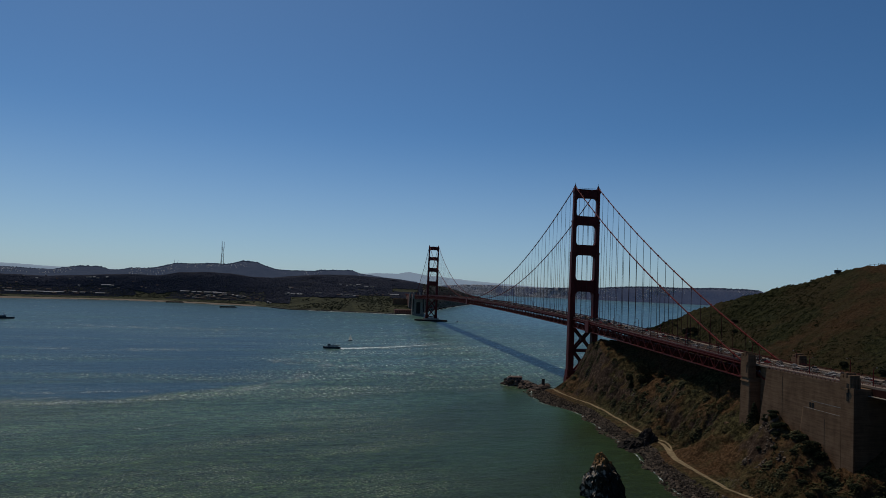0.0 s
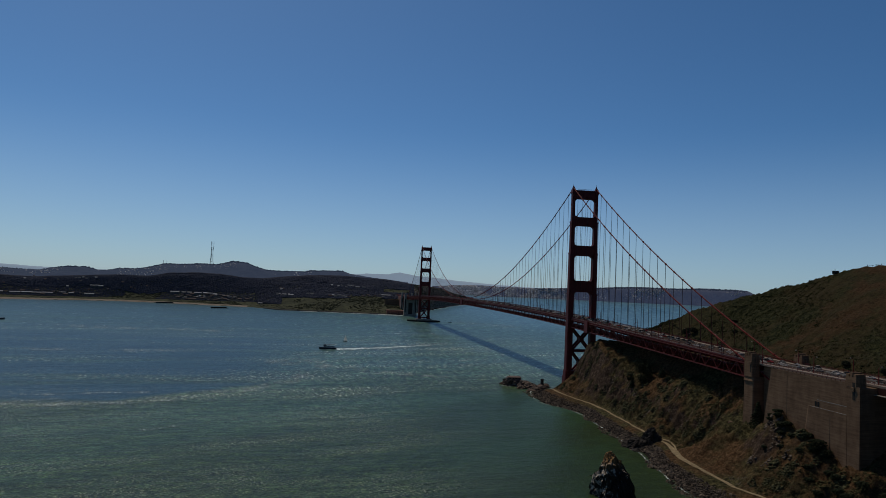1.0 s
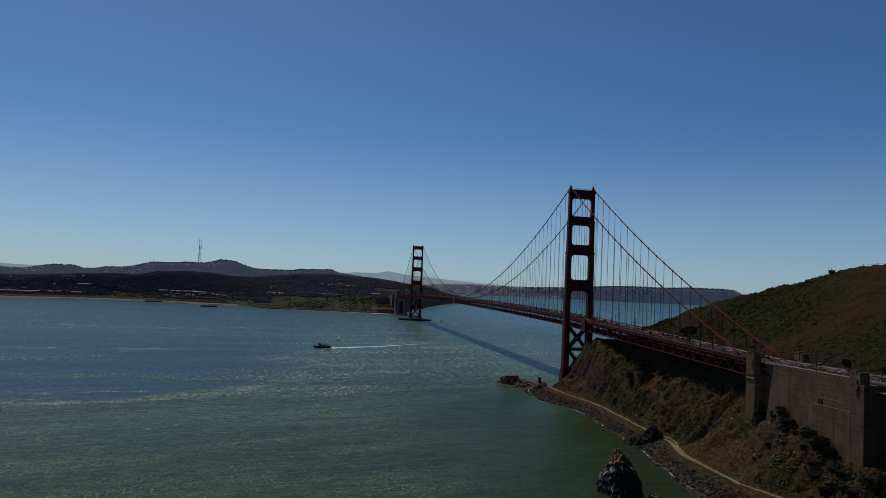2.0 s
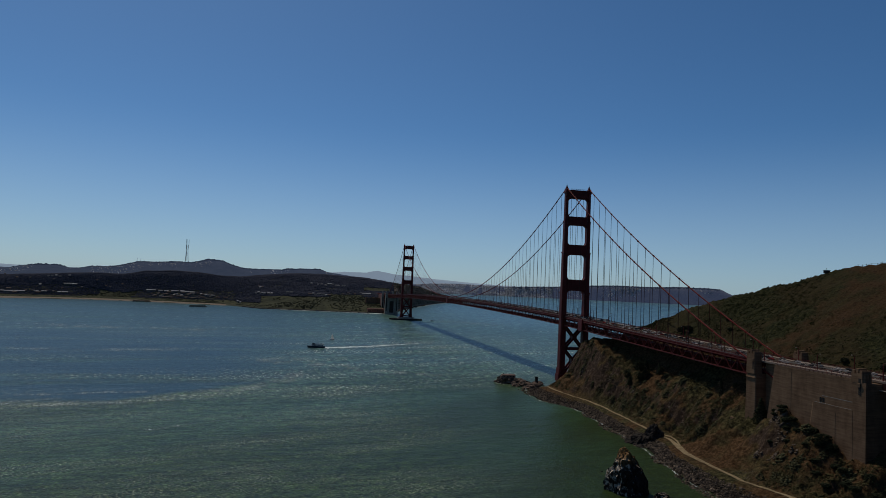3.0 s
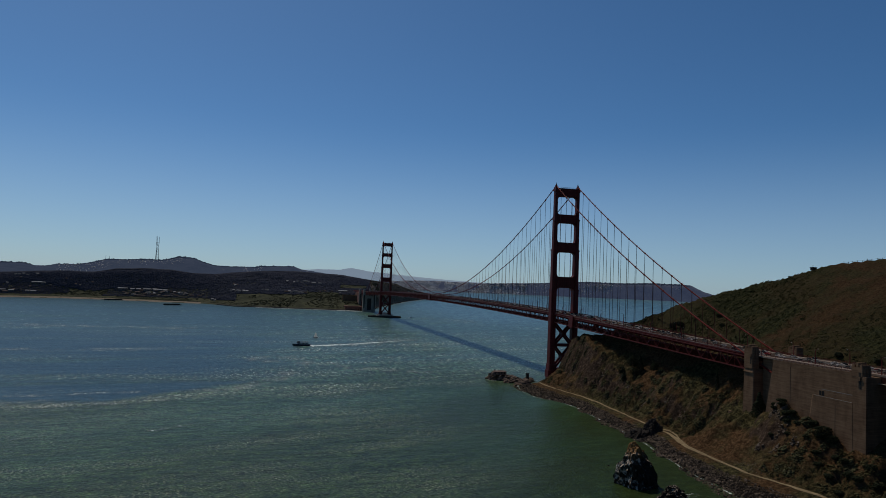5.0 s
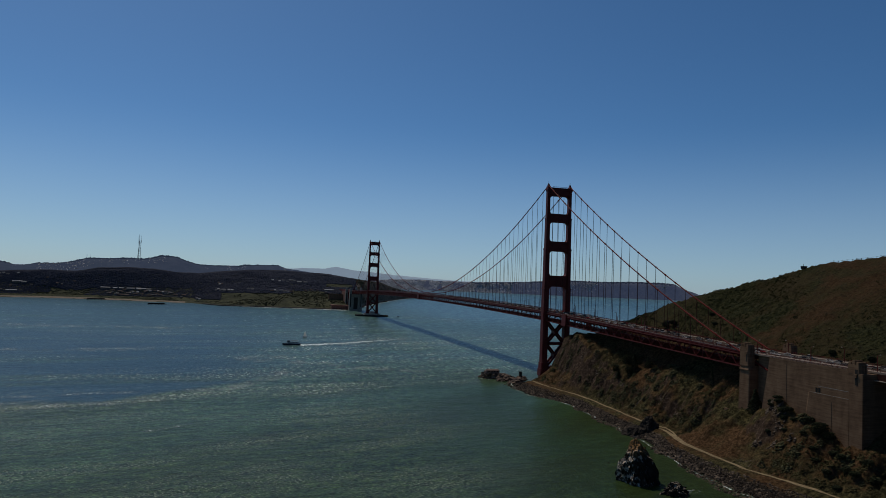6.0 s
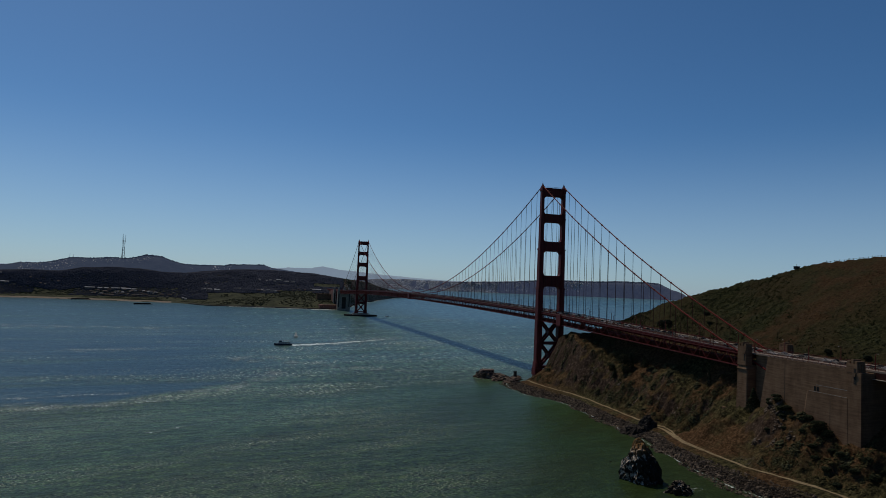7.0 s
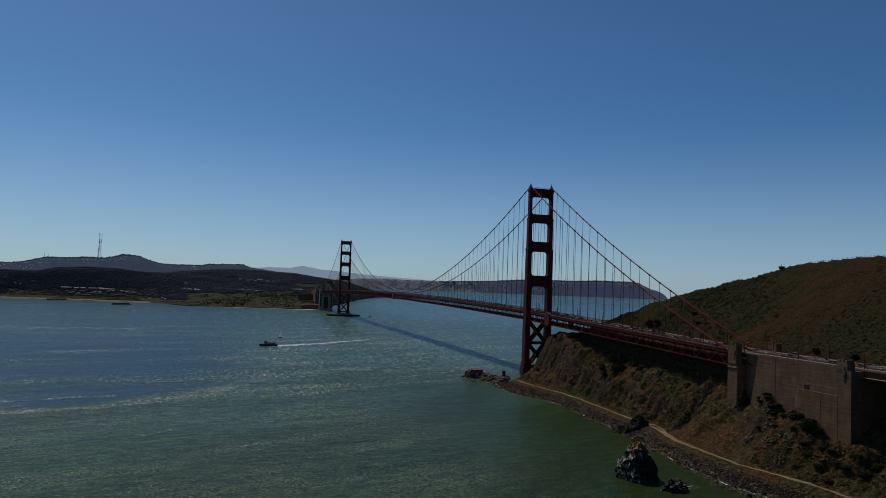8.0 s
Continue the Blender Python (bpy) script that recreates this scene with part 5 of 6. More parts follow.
# far pylons take the pale concrete, which paints haze into their colour
for y, foot in ((1630, -1), (1742, 2)):
    for side in (-1, 1):
        p = thing("pylon", "tall grey concrete pylon of the far end", "pylon", "concrete pylons", at=(side * 18.0, y, 0))
        part("shaft", Shape().taper(0, 0, 9.0, 15, foot, 8.4, 13.5, 66, 0.8), PALE_CONCRETE, p)
        part("upper_shaft", Shape().taper(0, 0, 6.2, 11, 66, 5.6, 9.5, 77, 0.6), PALE_CONCRETE, p)
        # recess shade painted as a dark plate on the shaft
        part("painted_recess", Shape().box(-1.6, 1.6, -7.7, -7.0, 12, 58), DARK_CONCRETE, p)
        part("cap", Shape().taper(0, 0, 4.6, 8, 77, 3.6, 6.4, 79.5, 0.4), PALE_CONCRETE, p)
    wall = thing("pylon_wall", "grey concrete cross wall between far pylons", "wall", at=(0, y, 0))
    part("web", Shape().box(-13.4, 13.4, -5.5, 5.5, foot, 56), PALE_CONCRETE, wall)
    # dark plate that paints the shade of a hollow in the wall
    part("painted_niche", Shape().box(-7, 7, -5.7, -5.4, 6, 46), DARK_CONCRETE, wall)
arch = thing("steel_arch", "orange-red steel arch spanning the fort", "arch bridge")
for side in (-1, 1):
    x = side * 13.4
    curve = [(x, 1640 + k * 94 / 16, 18 + 40 * (1 - ((k - 8) / 8) ** 2)) for k in range(17)]
    part("rib", Shape().tube(curve, 1.1, 6), ORANGE, arch)
    for k in range(1, 16):
        part("post", Shape().beam(curve[k], (x, curve[k][1], 66), 0.7), ORANGE, arch)
part("roadway", Shape().box(-14, 14, 1623.5, 1990, 66.0, 68.0), ASPHALT, arch)
part("edge_girder", Shape().box(-14.6, -14.1, 1623.5, 1990, 63.6, 69.0), ORANGE, arch)
part("edge_girder", Shape().box(14.1, 14.6, 1623.5, 1990, 63.6, 69.0), ORANGE, arch)
south_block = thing("anchorage", "far concrete anchorage and retaining walls above the fort", "anchorage", at=(0, 0, 0))
part("block", Shape().box(-22, 22, 1752, 1850, 0, 63.4), BRICK, south_block)
part("ramp_wall", Shape().box(-75, -22.1, 1800, 1812, 8, 52), CONCRETE, south_block)

# woods: open meadow and brush low on the bluffs, close canopy above
def sight_tilt(reach, z):
    return math.degrees(math.atan2(z - LOOKOUT[2], reach))


def on_slope(b, tilt):
    """The first place of the far shore, going inland, that rises to this height over the horizon."""
    s, c = float(np.interp(b, SHORE_TURN, SHORE_REACH)), crest_reach(b)
    for u in np.arange(0.02, 1.0, 0.006):
        reach = s + u * (c - s)
        z = shore_height(b, reach)
        if sight_tilt(reach, z) >= tilt:
            break
    return reach, z


def wooded(b, tilt, clump):
    """How thickly the trees stand: 0 open, 1 closed."""
    if -3.1 < b < 2.4 and tilt < -1.35 + 0.3 * clump:
        return 0.03 if clump < 0.12 else 0.3
    if 2.4 <= b < 5.2 and tilt < -1.1 + 0.3 * clump:
        return 0.16 if clump < 0.0 else 0.5
    if 5.2 <= b < 7.4 and (-0.62 < tilt < -0.34 or tilt < -1.15):
        return 0.04 if clump < 0.1 else 0.35
    if b < -5 and tilt < -1.86:
        return 0.02 if clump < 0.2 else 0.25
    if b < -5 and tilt < -1.25 + 0.5 * clump:
        return 0.9 if clump > -0.1 else 0.3
    if b <= -3.1 and tilt < -1.95:
        return 0.1
    if b > 7.7:
        return 0.5 if clump > 0.1 else 0.25
    return 1.0 if clump > -0.55 else 0.1


rng = np.random.default_rng(23)
spots, sizes, low_spots, low_sizes = [], [], [], []
tries = 0
while len(spots) < 56000 and tries < 120000:
    tries += 1
    b = rng.uniform(-32, 14)
    s, c = float(np.interp(b, SHORE_TURN, SHORE_REACH)), crest_reach(b)
    reach = s + rng.uniform(0.03, 1.05) * (c - s)
    x, y, _ = far_place(b, reach, 0)
    z = shore_height(b, reach)
    if z < 2.6:
        continue
    thick = wooded(b, sight_tilt(reach, z), float(rough_field(x, y, 170, 4, 71)))
    if rng.uniform() > thick:
        continue
    k = rng.uniform(3.4, 6.0) if thick > 0.9 else rng.uniform(1.8, 4.0)
    if reach > 3200:
        k *= 0.8
    px, py, pz = far_place(b, reach, z)
    if thick > 0.6:
        spots.append((px, py, pz + k * 0.05))
        sizes.append(k)
    else:
        low_spots.append((px, py, pz + k * 0.05))
        low_sizes.append(k)
solid("brush", lumps(Shape(), low_spots, low_sizes, 1, 0.4, 0.25, 10), BRUSH, "olive brush scattered over the far bluffs", "brush", kind="stuff", smooth=True)
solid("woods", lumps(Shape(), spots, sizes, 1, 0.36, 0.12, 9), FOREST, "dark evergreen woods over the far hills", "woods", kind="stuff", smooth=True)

# houses of the far shore
WALLS = [surface("pale_plaster", (0.22, 0.18, 0.15), (0.36, 0.30, 0.26), 0.1), surface("grey_plaster", (0.09, 0.075, 0.065), (0.16, 0.135, 0.12), 0.1), surface("tan_plaster", (0.09, 0.06, 0.048), (0.15, 0.105, 0.082), 0.1)]
ROOFS = [surface("red_tiles", (0.06, 0.034, 0.03), (0.10, 0.056, 0.046), 0.2), surface("grey_roof", (0.05, 0.05, 0.055), (0.10, 0.10, 0.10), 0.2), surface("pale_roof", (0.20, 0.19, 0.18), (0.46, 0.44, 0.42), 0.2)]


def house(length, depth, height, wall, roof, label):
    h = thing("house", label, "house", "houses on the far shore")
    a, b = length / 2, depth / 2
    part("wall", Shape().box(-a, a, -b, b, -6, height), wall, h)
    part("roof", Shape().add([(-a - 0.6, -b - 0.6, height), (a + 0.6, -b - 0.6, height), (a + 0.6, b + 0.6, height), (-a - 0.6, b + 0.6, height), (-a - 0.6, 0, height + depth * 0.32), (a + 0.6, 0, height + depth * 0.32)],
                             [(0, 1, 5, 4), (2, 3, 4, 5), (1, 2, 5), (3, 0, 4), (3, 2, 1, 0)]), roof, h)
    for k in range(max(2, int(length / 5))):
        x = -a + (k + 0.5) * length / max(2, int(length / 5))
        part("window", Shape().box(x - 0.8, x + 0.8, -b - 0.08, -b + 0.1, height * 0.35, height * 0.7), DARK, h)
    return h


kinds = [house(7, 5, 2.4, WALLS[2], ROOFS[0], "tan house with a red tiled roof"), house(9, 5, 2.5, WALLS[0], ROOFS[1], "long pale house with a grey roof"),
         house(15, 6, 2.4, WALLS[2], ROOFS[0], "long tan barracks with a red tiled roof"), house(16, 6, 2.3, WALLS[1], ROOFS[2], "broad grey hall with a pale roof"),
         house(6, 5, 2.3, WALLS[2], ROOFS[1], "small tan house with a grey roof"), house(34, 7, 2.0, WALLS[1], ROOFS[2], "very long grey shed with a pale roof"), house(7.5, 5, 2.4, WALLS[0], ROOFS[2], "small white house with a pale roof")]
# quarters: bearings, heights over the horizon, number, kinds
quarters = [(-25, -17.2, -1.72, -1.66, 10, (5, 3)), (-25, -17.2, -1.80, -1.5, 16, (0, 2, 4)), (-17.4, -16.5, -1.10, -1.04, 3, (1, 3)), (-18.4, -17.5, -0.58, -0.42, 4, (6, 1)), (-24, -13, -1.4, -0.4, 16, (0, 4, 6)),
            (-11.5, -8.1, -1.40, -1.33, 7, (5, 3)), (-11.4, -6.7, -1.88, -1.45, 44, (0, 1, 2, 4, 4, 6)), (-8.0, -5.4, -1.9, -1.6, 9, (2, 4)), (-3.6, -2.1, -1.27, -1.18, 8, (1, 3, 6)), (-3.4, -2.9, -0.82, -0.7, 3, (6, 0)),
            (0.8, 3.9, -0.40, -0.24, 9, (1, 3, 6)), (-1.1, -0.5, -1.08, -1.0, 3, (6, 1)), (0.8, 2.5, -1.2, -1.1, 9, (1, 2, 6)), (3.4, 5.4, -1.1, -0.85, 6, (0, 4)), (-4.95, -4.6, -2.04, -1.98, 2, (6,)), (5.3, 5.7, -1.0, -0.95, 1, (5,))]
first = set()
for b0, b1, e0, e1, count, which in quarters:
    for k in range(count):
        b = b0 + (b1 - b0) * (k + rng.uniform(0.1, 0.9)) / count
        n = which[int(rng.integers(0, len(which)))]
        reach, z = on_slope(b, rng.uniform(e0, e1))
        m = pose(*far_place(b, reach, z + 2.2), 0, 0, -b + rng.uniform(-14, 14))
        if n in first:
            copy_thing(kinds[n], m)
        else:
            first.add(n)
            kinds[n].matrix_basis = m

# the city's tight rows of houses, far off
def town(label, b0, b1, crest, reach, depth, foot, low, high, count, seed, big=1.0):
    """Houses scattered over a far range, from low to high on its slope."""
    r = np.random.default_rng(seed)
    s = Shape()
    while count:
        b, u = r.uniform(b0, b1), r.uniform(low, high)
        if float(rough_field(b, u, 1.1, 3, seed)) < r.uniform(-0.25, 0.15):
            continue
        count -= 1
        e = float(np.interp(b, [c[0] for c in crest], [c[1] for c in crest]))
        lift = foot + (e - foot) * float(np.interp(-u, [-1, -0.75, -0.5, -0.25, 0], [0, 0.25, 0.5, 0.78, 1.0]))
        d, a = reach - u * depth, math.radians(b)
        x, y, z = LOOKOUT[0] + d * math.sin(a), LOOKOUT[1] + d * math.cos(a), LOOKOUT[2] + d * math.tan(math.radians(lift))
        w, q, h = big * r.uniform(1.6, 4.6), big * r.uniform(3, 5), big * r.uniform(1.6, 3.4)
        s.add([(x - w, y - q, z - 8), (x + w, y - q, z - 8), (x + w, y + q, z - 8), (x - w, y + q, z - 8), (x - w, y - q, z + 0.2), (x + w, y - q, z + 0.2), (x + w, y + q, z + h * 1.5), (x - w, y + q, z + h * 1.5)],
              [(4, 5, 6, 7), (0, 1, 5, 4), (1, 2, 6, 5), (2, 3, 7, 6), (3, 0, 4, 7)])
    solid("city_houses", s, HOUSE_MIX, label, "houses", kind="stuff")


HOUSE_MIX = surface("mixed_house_fronts", (0.24, 0.225, 0.22), (0.78, 0.75, 0.74), 0.02, per_piece=0.72)
town("tight rows of pale houses on the far slopes", 9.5, 21, CAPE_CREST, 4890, 90, -0.62, 0.02, 0.97, 5200, 31, 0.75)
town("thinning rows of pale houses towards the cape", 20, 28, CAPE_CREST, 4890, 90, -0.62, 0.02, 0.8, 700, 35, 0.6)
town("scattered pale houses on the city hills", -30, -11, CITY_CREST, 4780, 500, -0.6, 0.06, 0.5, 420, 32, 0.55)
town("scattered pale houses high on the hills", -12, 3, CITY_CREST, 4780, 500, -0.6, 0.02, 0.3, 260, 33, 0.6)
town("a few pale buildings on the wooded cape", 25, 34, CAPE_CREST, 4890, 90, -0.62, 0.02, 0.35, 90, 34, 0.6)

# trees standing on the skylines
spots, sizes = [], []
rng = np.random.default_rng(77)
for crest, reach, count, sz in ((CITY_CREST[1:-3], 4780, 1500, 4.6), (CAPE_CREST[4:-4], 4880, 520, 3.8)):
    tilts_b, tilts_e = [c[0] for c in crest], [c[1] for c in crest]
    for k in range(count):
        b = rng.uniform(tilts_b[0], tilts_b[-1])
        e = float(np.interp(b, tilts_b, tilts_e)) - rng.uniform(0.02, 0.12)
        a = math.radians(b)
        r = reach - rng.uniform(5, 30)
        spots.append((LOOKOUT[0] + r * math.sin(a), LOOKOUT[1] + r * math.cos(a), LOOKOUT[2] + r * math.tan(math.radians(e))))
        sizes.append(sz * rng.uniform(0.6, 1.4))
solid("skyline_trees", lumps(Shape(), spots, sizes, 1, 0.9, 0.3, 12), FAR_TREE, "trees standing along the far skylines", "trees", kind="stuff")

# the three-legged mast on the hill
STEEL = surface("grey_steel", (0.14, 0.12, 0.12), (0.24, 0.21, 0.20), 0.05, 0.6, 0.2)
b, r = math.radians(-9.05), 4740
mast = thing("radio_mast", "tall three-legged lattice radio mast on the hill", "mast", at=(LOOKOUT[0] + r * math.sin(b), LOOKOUT[1] + r * math.cos(b), LOOKOUT[2] + r * math.tan(math.radians(0.98))))
high = r * (math.tan(math.radians(2.91)) - math.tan(math.radians(0.98)))
wide = [(0.0, 12.5), (0.25, 9), (0.45, 7), (0.62, 7), (0.74, 9.5)]
for k in range(3):
    a = 0.4 + k * 2 * math.pi / 3
    leg = [(w * math.cos(a), w * math.sin(a), h * high) for h, w in wide]
    part("leg", Shape().tube(leg, 1.3, 6), STEEL, mast)
    part("antenna", Shape().tube([leg[-1], (leg[-1][0], leg[-1][1], high * (0.97 + 0.03 * (k == 1)))], 0.85, 6), STEEL, mast)
    c = a + 2 * math.pi / 3
    for n, (h, w) in enumerate(wide):
        part("tie", Shape().beam((w * math.cos(a), w * math.sin(a), h * high), (w * math.cos(c), w * math.sin(c), h * high), 1.0 if n else 0.6), STEEL, mast)
        if n:
            h0, w0 = wide[n - 1]
            part("lacing", Shape().beam((w0 * math.cos(a), w0 * math.sin(a), h0 * high), (w * math.cos(c), w * math.sin(c), h * high), 0.5), STEEL, mast)
for b, lift, tall in ((-12.6, 0.92, 0.28), (-12.35, 0.92, 0.25)):
    a = math.radians(b)
    mast = thing("small_mast", "thin distant antenna mast", "mast", "small masts", at=(LOOKOUT[0] + 4740 * math.sin(a), LOOKOUT[1] + 4740 * math.cos(a), LOOKOUT[2] + 4740 * math.tan(math.radians(lift))))
    part("pole", Shape().tube([(0, 0, 0), (0, 0, 4740 * math.tan(math.radians(tall)))], 0.8, 5), STEEL, mast)

# beach, sea wall and jetties of the far shore
beach = Shape()
bs = np.arange(-33, -5.5, 0.25)
for b in bs:
    s = float(np.interp(b, SHORE_TURN, SHORE_REACH)) + 14 * float(rough_field(b, 0, 1.2, 3, 31))
    beach.v += [far_place(b, s - 6, 0.1), far_place(b, s + 12, 2.9), far_place(b, s + 34 + 8 * float(rough_field(b, 3, 2, 2, 8)), 4.4)]
beach.f = [(3 * j + k, 3 * j + k + 1, 3 * j + k + 4, 3 * j + k + 3) for j in range(len(bs) - 1) for k in range(2)]
solid("beach", beach, SAND, "narrow pale sandy beach on the far shore", "beach", kind="structure", smooth=True)
wall = Shape()
bs = np.arange(-4.5, 6.6, 0.25)
for b in bs:
    s = float(np.interp(b, SHORE_TURN, SHORE_REACH)) + 14 * float(rough_field(b, 0, 1.2, 3, 31))
    wall.v += [far_place(b, s - 7, -0.5), far_place(b, s - 5, 2.6), far_place(b, s + 4, 3.6)]
wall.f = [(3 * j + k, 3 * j + k + 1, 3 * j + k + 4, 3 * j + k + 3) for j in range(len(bs) - 1) for k in range(2)]
solid("sea_wall", wall, DARK_CONCRETE, "dark stone sea wall along the far shore", "sea wall", kind="structure")
west_beach = Shape()
bs = np.arange(8.4, 13.6, 0.15)
for b in bs:
    s = float(np.interp(b, SHORE_TURN, SHORE_REACH)) + 14 * float(rough_field(b, 0, 1.2, 3, 31))
    west_beach.v += [far_place(b, s - 30, 0.3), far_place(b, s + 40, 5.0), far_place(b, s + 150, 14.0)]
west_beach.f = [(3 * j + k, 3 * j + k + 1, 3 * j + k + 4, 3 * j + k + 3) for j in range(len(bs) - 1) for k in range(2)]
solid("beach", west_beach, SAND, "pale surf beach beyond the far tower", "beach", kind="structure", smooth=True)
reef, places, sizes = Shape(), [], []
rng = np.random.default_rng(91)
for k in range(160):     # broken rocks in the surf below the far bluffs
    b = 7.0 + 3.4 * rng.uniform() ** 1.4
    s = float(np.interp(b, SHORE_TURN, SHORE_REACH)) + 14 * float(rough_field(b, 0, 1.2, 3, 31))
    x, y, z = far_place(b, s + rng.normal(-4, 16), 0.6)
    places.append((x, y, z))
    sizes.append(rng.uniform(2.0, 5.5) if k % 12 else 9.0)
lumps(reef, places, sizes, 2, 0.6, 0.4, 92)
solid("reef_rocks", reef, DARK_ROCK, "dark broken rocks in the surf below the far bluffs", "rocks", kind="stuff")
for x, y, l, w, turn in ((-646, 1655, 62, 8, 35), (-880, 1918, 70, 6, 40)):
    j = thing("jetty", "low dark jetty off the far shore", "jetty", "jetties", at=(x, y, 0))
    j.rotation_euler = (0, 0, radians(turn))
    part("deck", Shape().box(-l / 2, l / 2, -w / 2, w / 2, 1.6, 3.0), DARK_CONCRETE, j)
    part("shed", Shape().box(-l / 2 + 2, l / 2 - 6, -w / 3, w / 3, 3.0, 6.0), DARK_CONCRETE, j)
    for k in range(6):
        part("pile", Shape().beam((-l / 2 + 3 + k * (l - 6) / 5, 0, -3), (-l / 2 + 3 + k * (l - 6) / 5, 0, 1.7), 1.2, sides=6), DARK_CONCRETE, j)

# ---- lamps, traffic and boats ----
lamp = thing("street_lamp", "orange-red road lamp with an angled arm", "street lamp", "lamps along the deck")
part("pole", Shape().taper(0, 0, 0.42, 0.42, 0, 0.26, 0.26, 8.2), ORANGE, lamp)
part("arm", Shape().tube([(0, 0, 8.1), (0.5, 0, 8.9), (1.7, 0, 9.1)], 0.12, 6), ORANGE, lamp)
part("lantern", Shape().taper(1.9, 0, 0.75, 0.5, 8.75, 0.5, 0.35, 9.25), PALE_CONCRETE, lamp)
spots = [(side, y) for side in (-1, 1) for y in np.arange(-620, 1280, 45.72)]
for n, (side, y) in enumerate(spots):
    m = pose(side * 12.6, float(y), road_z(float(y)) + 0.25, 0, 0, 0 if side < 0 else 180)
    if n:
        copy_thing(lamp, m)
    else:
        lamp.matrix_basis = m

GLASS = surface("dark_car_glass", (0.012, 0.012, 0.012), (0.022, 0.021, 0.02), 1.0, 0.4, specular=0.05)
RUBBER = surface("tyre_rubber", (0.012, 0.012, 0.012), (0.025, 0.025, 0.025), 2.0, 0.9)


def car_paint(name, c):
    return surface(name, tuple(k * 0.9 for k in c), c, 0.5, 0.6, specular=0.04)


def car(label, material, length=4.5, tall=1.45, box=False, category="car"):
    """A vehicle that heads along y."""
    c = thing("truck" if box else "car", label, category, "traffic on the bridge")
    a, w = length / 2, 0.9 if not box else 1.2
    body = Shape().add([(-w, -a, 0.35), (w, -a, 0.35), (w, a, 0.35), (-w, a, 0.35), (-w, -a, 0.85), (w, -a, 0.85), (w * 0.95, a, 0.75), (-w * 0.95, a, 0.75), (-w, -a * 0.9, 0.98), (w, -a * 0.9, 0.98), (w, a * 0.5, 0.98), (-w, a * 0.5, 0.98)],
                       [(3, 2, 1, 0), (0, 1, 5, 4), (1, 2, 6, 10, 9, 5), (2, 3, 7, 6), (3, 0, 4, 8, 11, 7), (4, 5, 9, 8), (8, 9, 10, 11), (11, 10, 6, 7)])
    part("body", body, material, c)
    if box:
        part("cargo_box", Shape().box(-w, w, -a, a * 0.45, 0.9, tall), material, c)
        part("cab", Shape().taper(0, a * 0.72, w * 1.9, a * 0.5, 0.95, w * 1.7, a * 0.36, 2.3), material, c)
        part("windscreen", Shape().box(-w * 0.8, w * 0.8, a * 0.93, a * 0.96, 1.35, 2.0), GLASS, c)
    else:
        k = part("cabin", Shape().taper(0, -a * 0.12, w * 1.8, length * 0.58, 0.96, w * 1.42, length * 0.36, tall - 0.06), GLASS, c)
        part("roof", Shape().taper(0, -a * 0.12, w * 1.46, length * 0.37, tall - 0.06, w * 1.3, length * 0.32, tall), material, k)
    for x in (-w + 0.08, w - 0.08):
        for y in (-a * 0.62, a * 0.62):
            part("wheel", Shape().beam((x - 0.1, y, 0.33), (x + 0.1, y, 0.33), 0.66, 0.66, 10), RUBBER, c)
    return c


fleet = [car("white car on the bridge road", car_paint("white_car_paint", (0.46, 0.40, 0.36))), car("silver car on the bridge road", car_paint("silver_car_paint", (0.15, 0.13, 0.115))),
         car("black car on the bridge road", car_paint("black_car_paint", (0.02, 0.02, 0.022))), car("dark red car on the bridge road", car_paint("red_car_paint", (0.22, 0.02, 0.02))),
         car("tall white van on the bridge road", car_paint("white_van_paint", (0.40, 0.35, 0.31)), 5.4, 2.2), car("white box truck on the bridge road", car_paint("truck_paint", (0.34, 0.31, 0.28)), 7.0, 2.9, True, "truck"),
         car("brown-grey car on the bridge road", car_paint("brown_car_paint", (0.11, 0.085, 0.07)), 4.7, 1.6)]
rng = np.random.default_rng(41)
used = set()
for lane in (-8.0, -4.8, -1.6, 1.6, 4.8, 8.0):
    y = -560 + rng.uniform(0, 20)
    while y < 900:
        n = int(rng.choice(7, p=[0.3, 0.22, 0.16, 0.06, 0.1, 0.02, 0.14]))
        up = math.degrees(math.atan2(road_z(y + 1) - road_z(y - 1), 2)) * (1 if lane > 0 else -1)
        m = pose(lane, y, road_z(y) + 0.02, up, 0, 0 if lane > 0 else 180)
        if n in used:
            copy_thing(fleet[n], m)
        else:
            used.add(n)
            fleet[n].matrix_basis = m
        y += 8.5 + rng.exponential(14 if y < 330 else 60)

WHITE = surface("white_boat_paint", (0.5, 0.5, 0.5), (0.75, 0.75, 0.74), 0.3, 0.5)
GREY_BOAT = surface("grey_boat_paint", (0.07, 0.075, 0.08), (0.13, 0.135, 0.14), 0.3, 0.6)
HULL = surface("dark_hull_paint", (0.03, 0.035, 0.045), (0.07, 0.075, 0.085), 0.3, 0.5)
SAIL = surface("sail_cloth", (0.7, 0.68, 0.64), (0.86, 0.84, 0.80), 0.3, 0.9)
through_cloth, both = SAIL.node_tree.nodes.new("ShaderNodeBsdfTranslucent"), SAIL.node_tree.nodes.new("ShaderNodeMixShader")
through_cloth.inputs["Color"].default_value, both.inputs[0].default_value = (0.85, 0.82, 0.76, 1), 0.6
SAIL.node_tree.links.new(SAIL.node_tree.nodes["Principled BSDF"].outputs[0], both.inputs[1])
SAIL.node_tree.links.new(through_cloth.outputs[0], both.inputs[2])
SAIL.node_tree.links.new(both.outputs[0], SAIL.node_tree.nodes["Material Output"].inputs["Surface"])


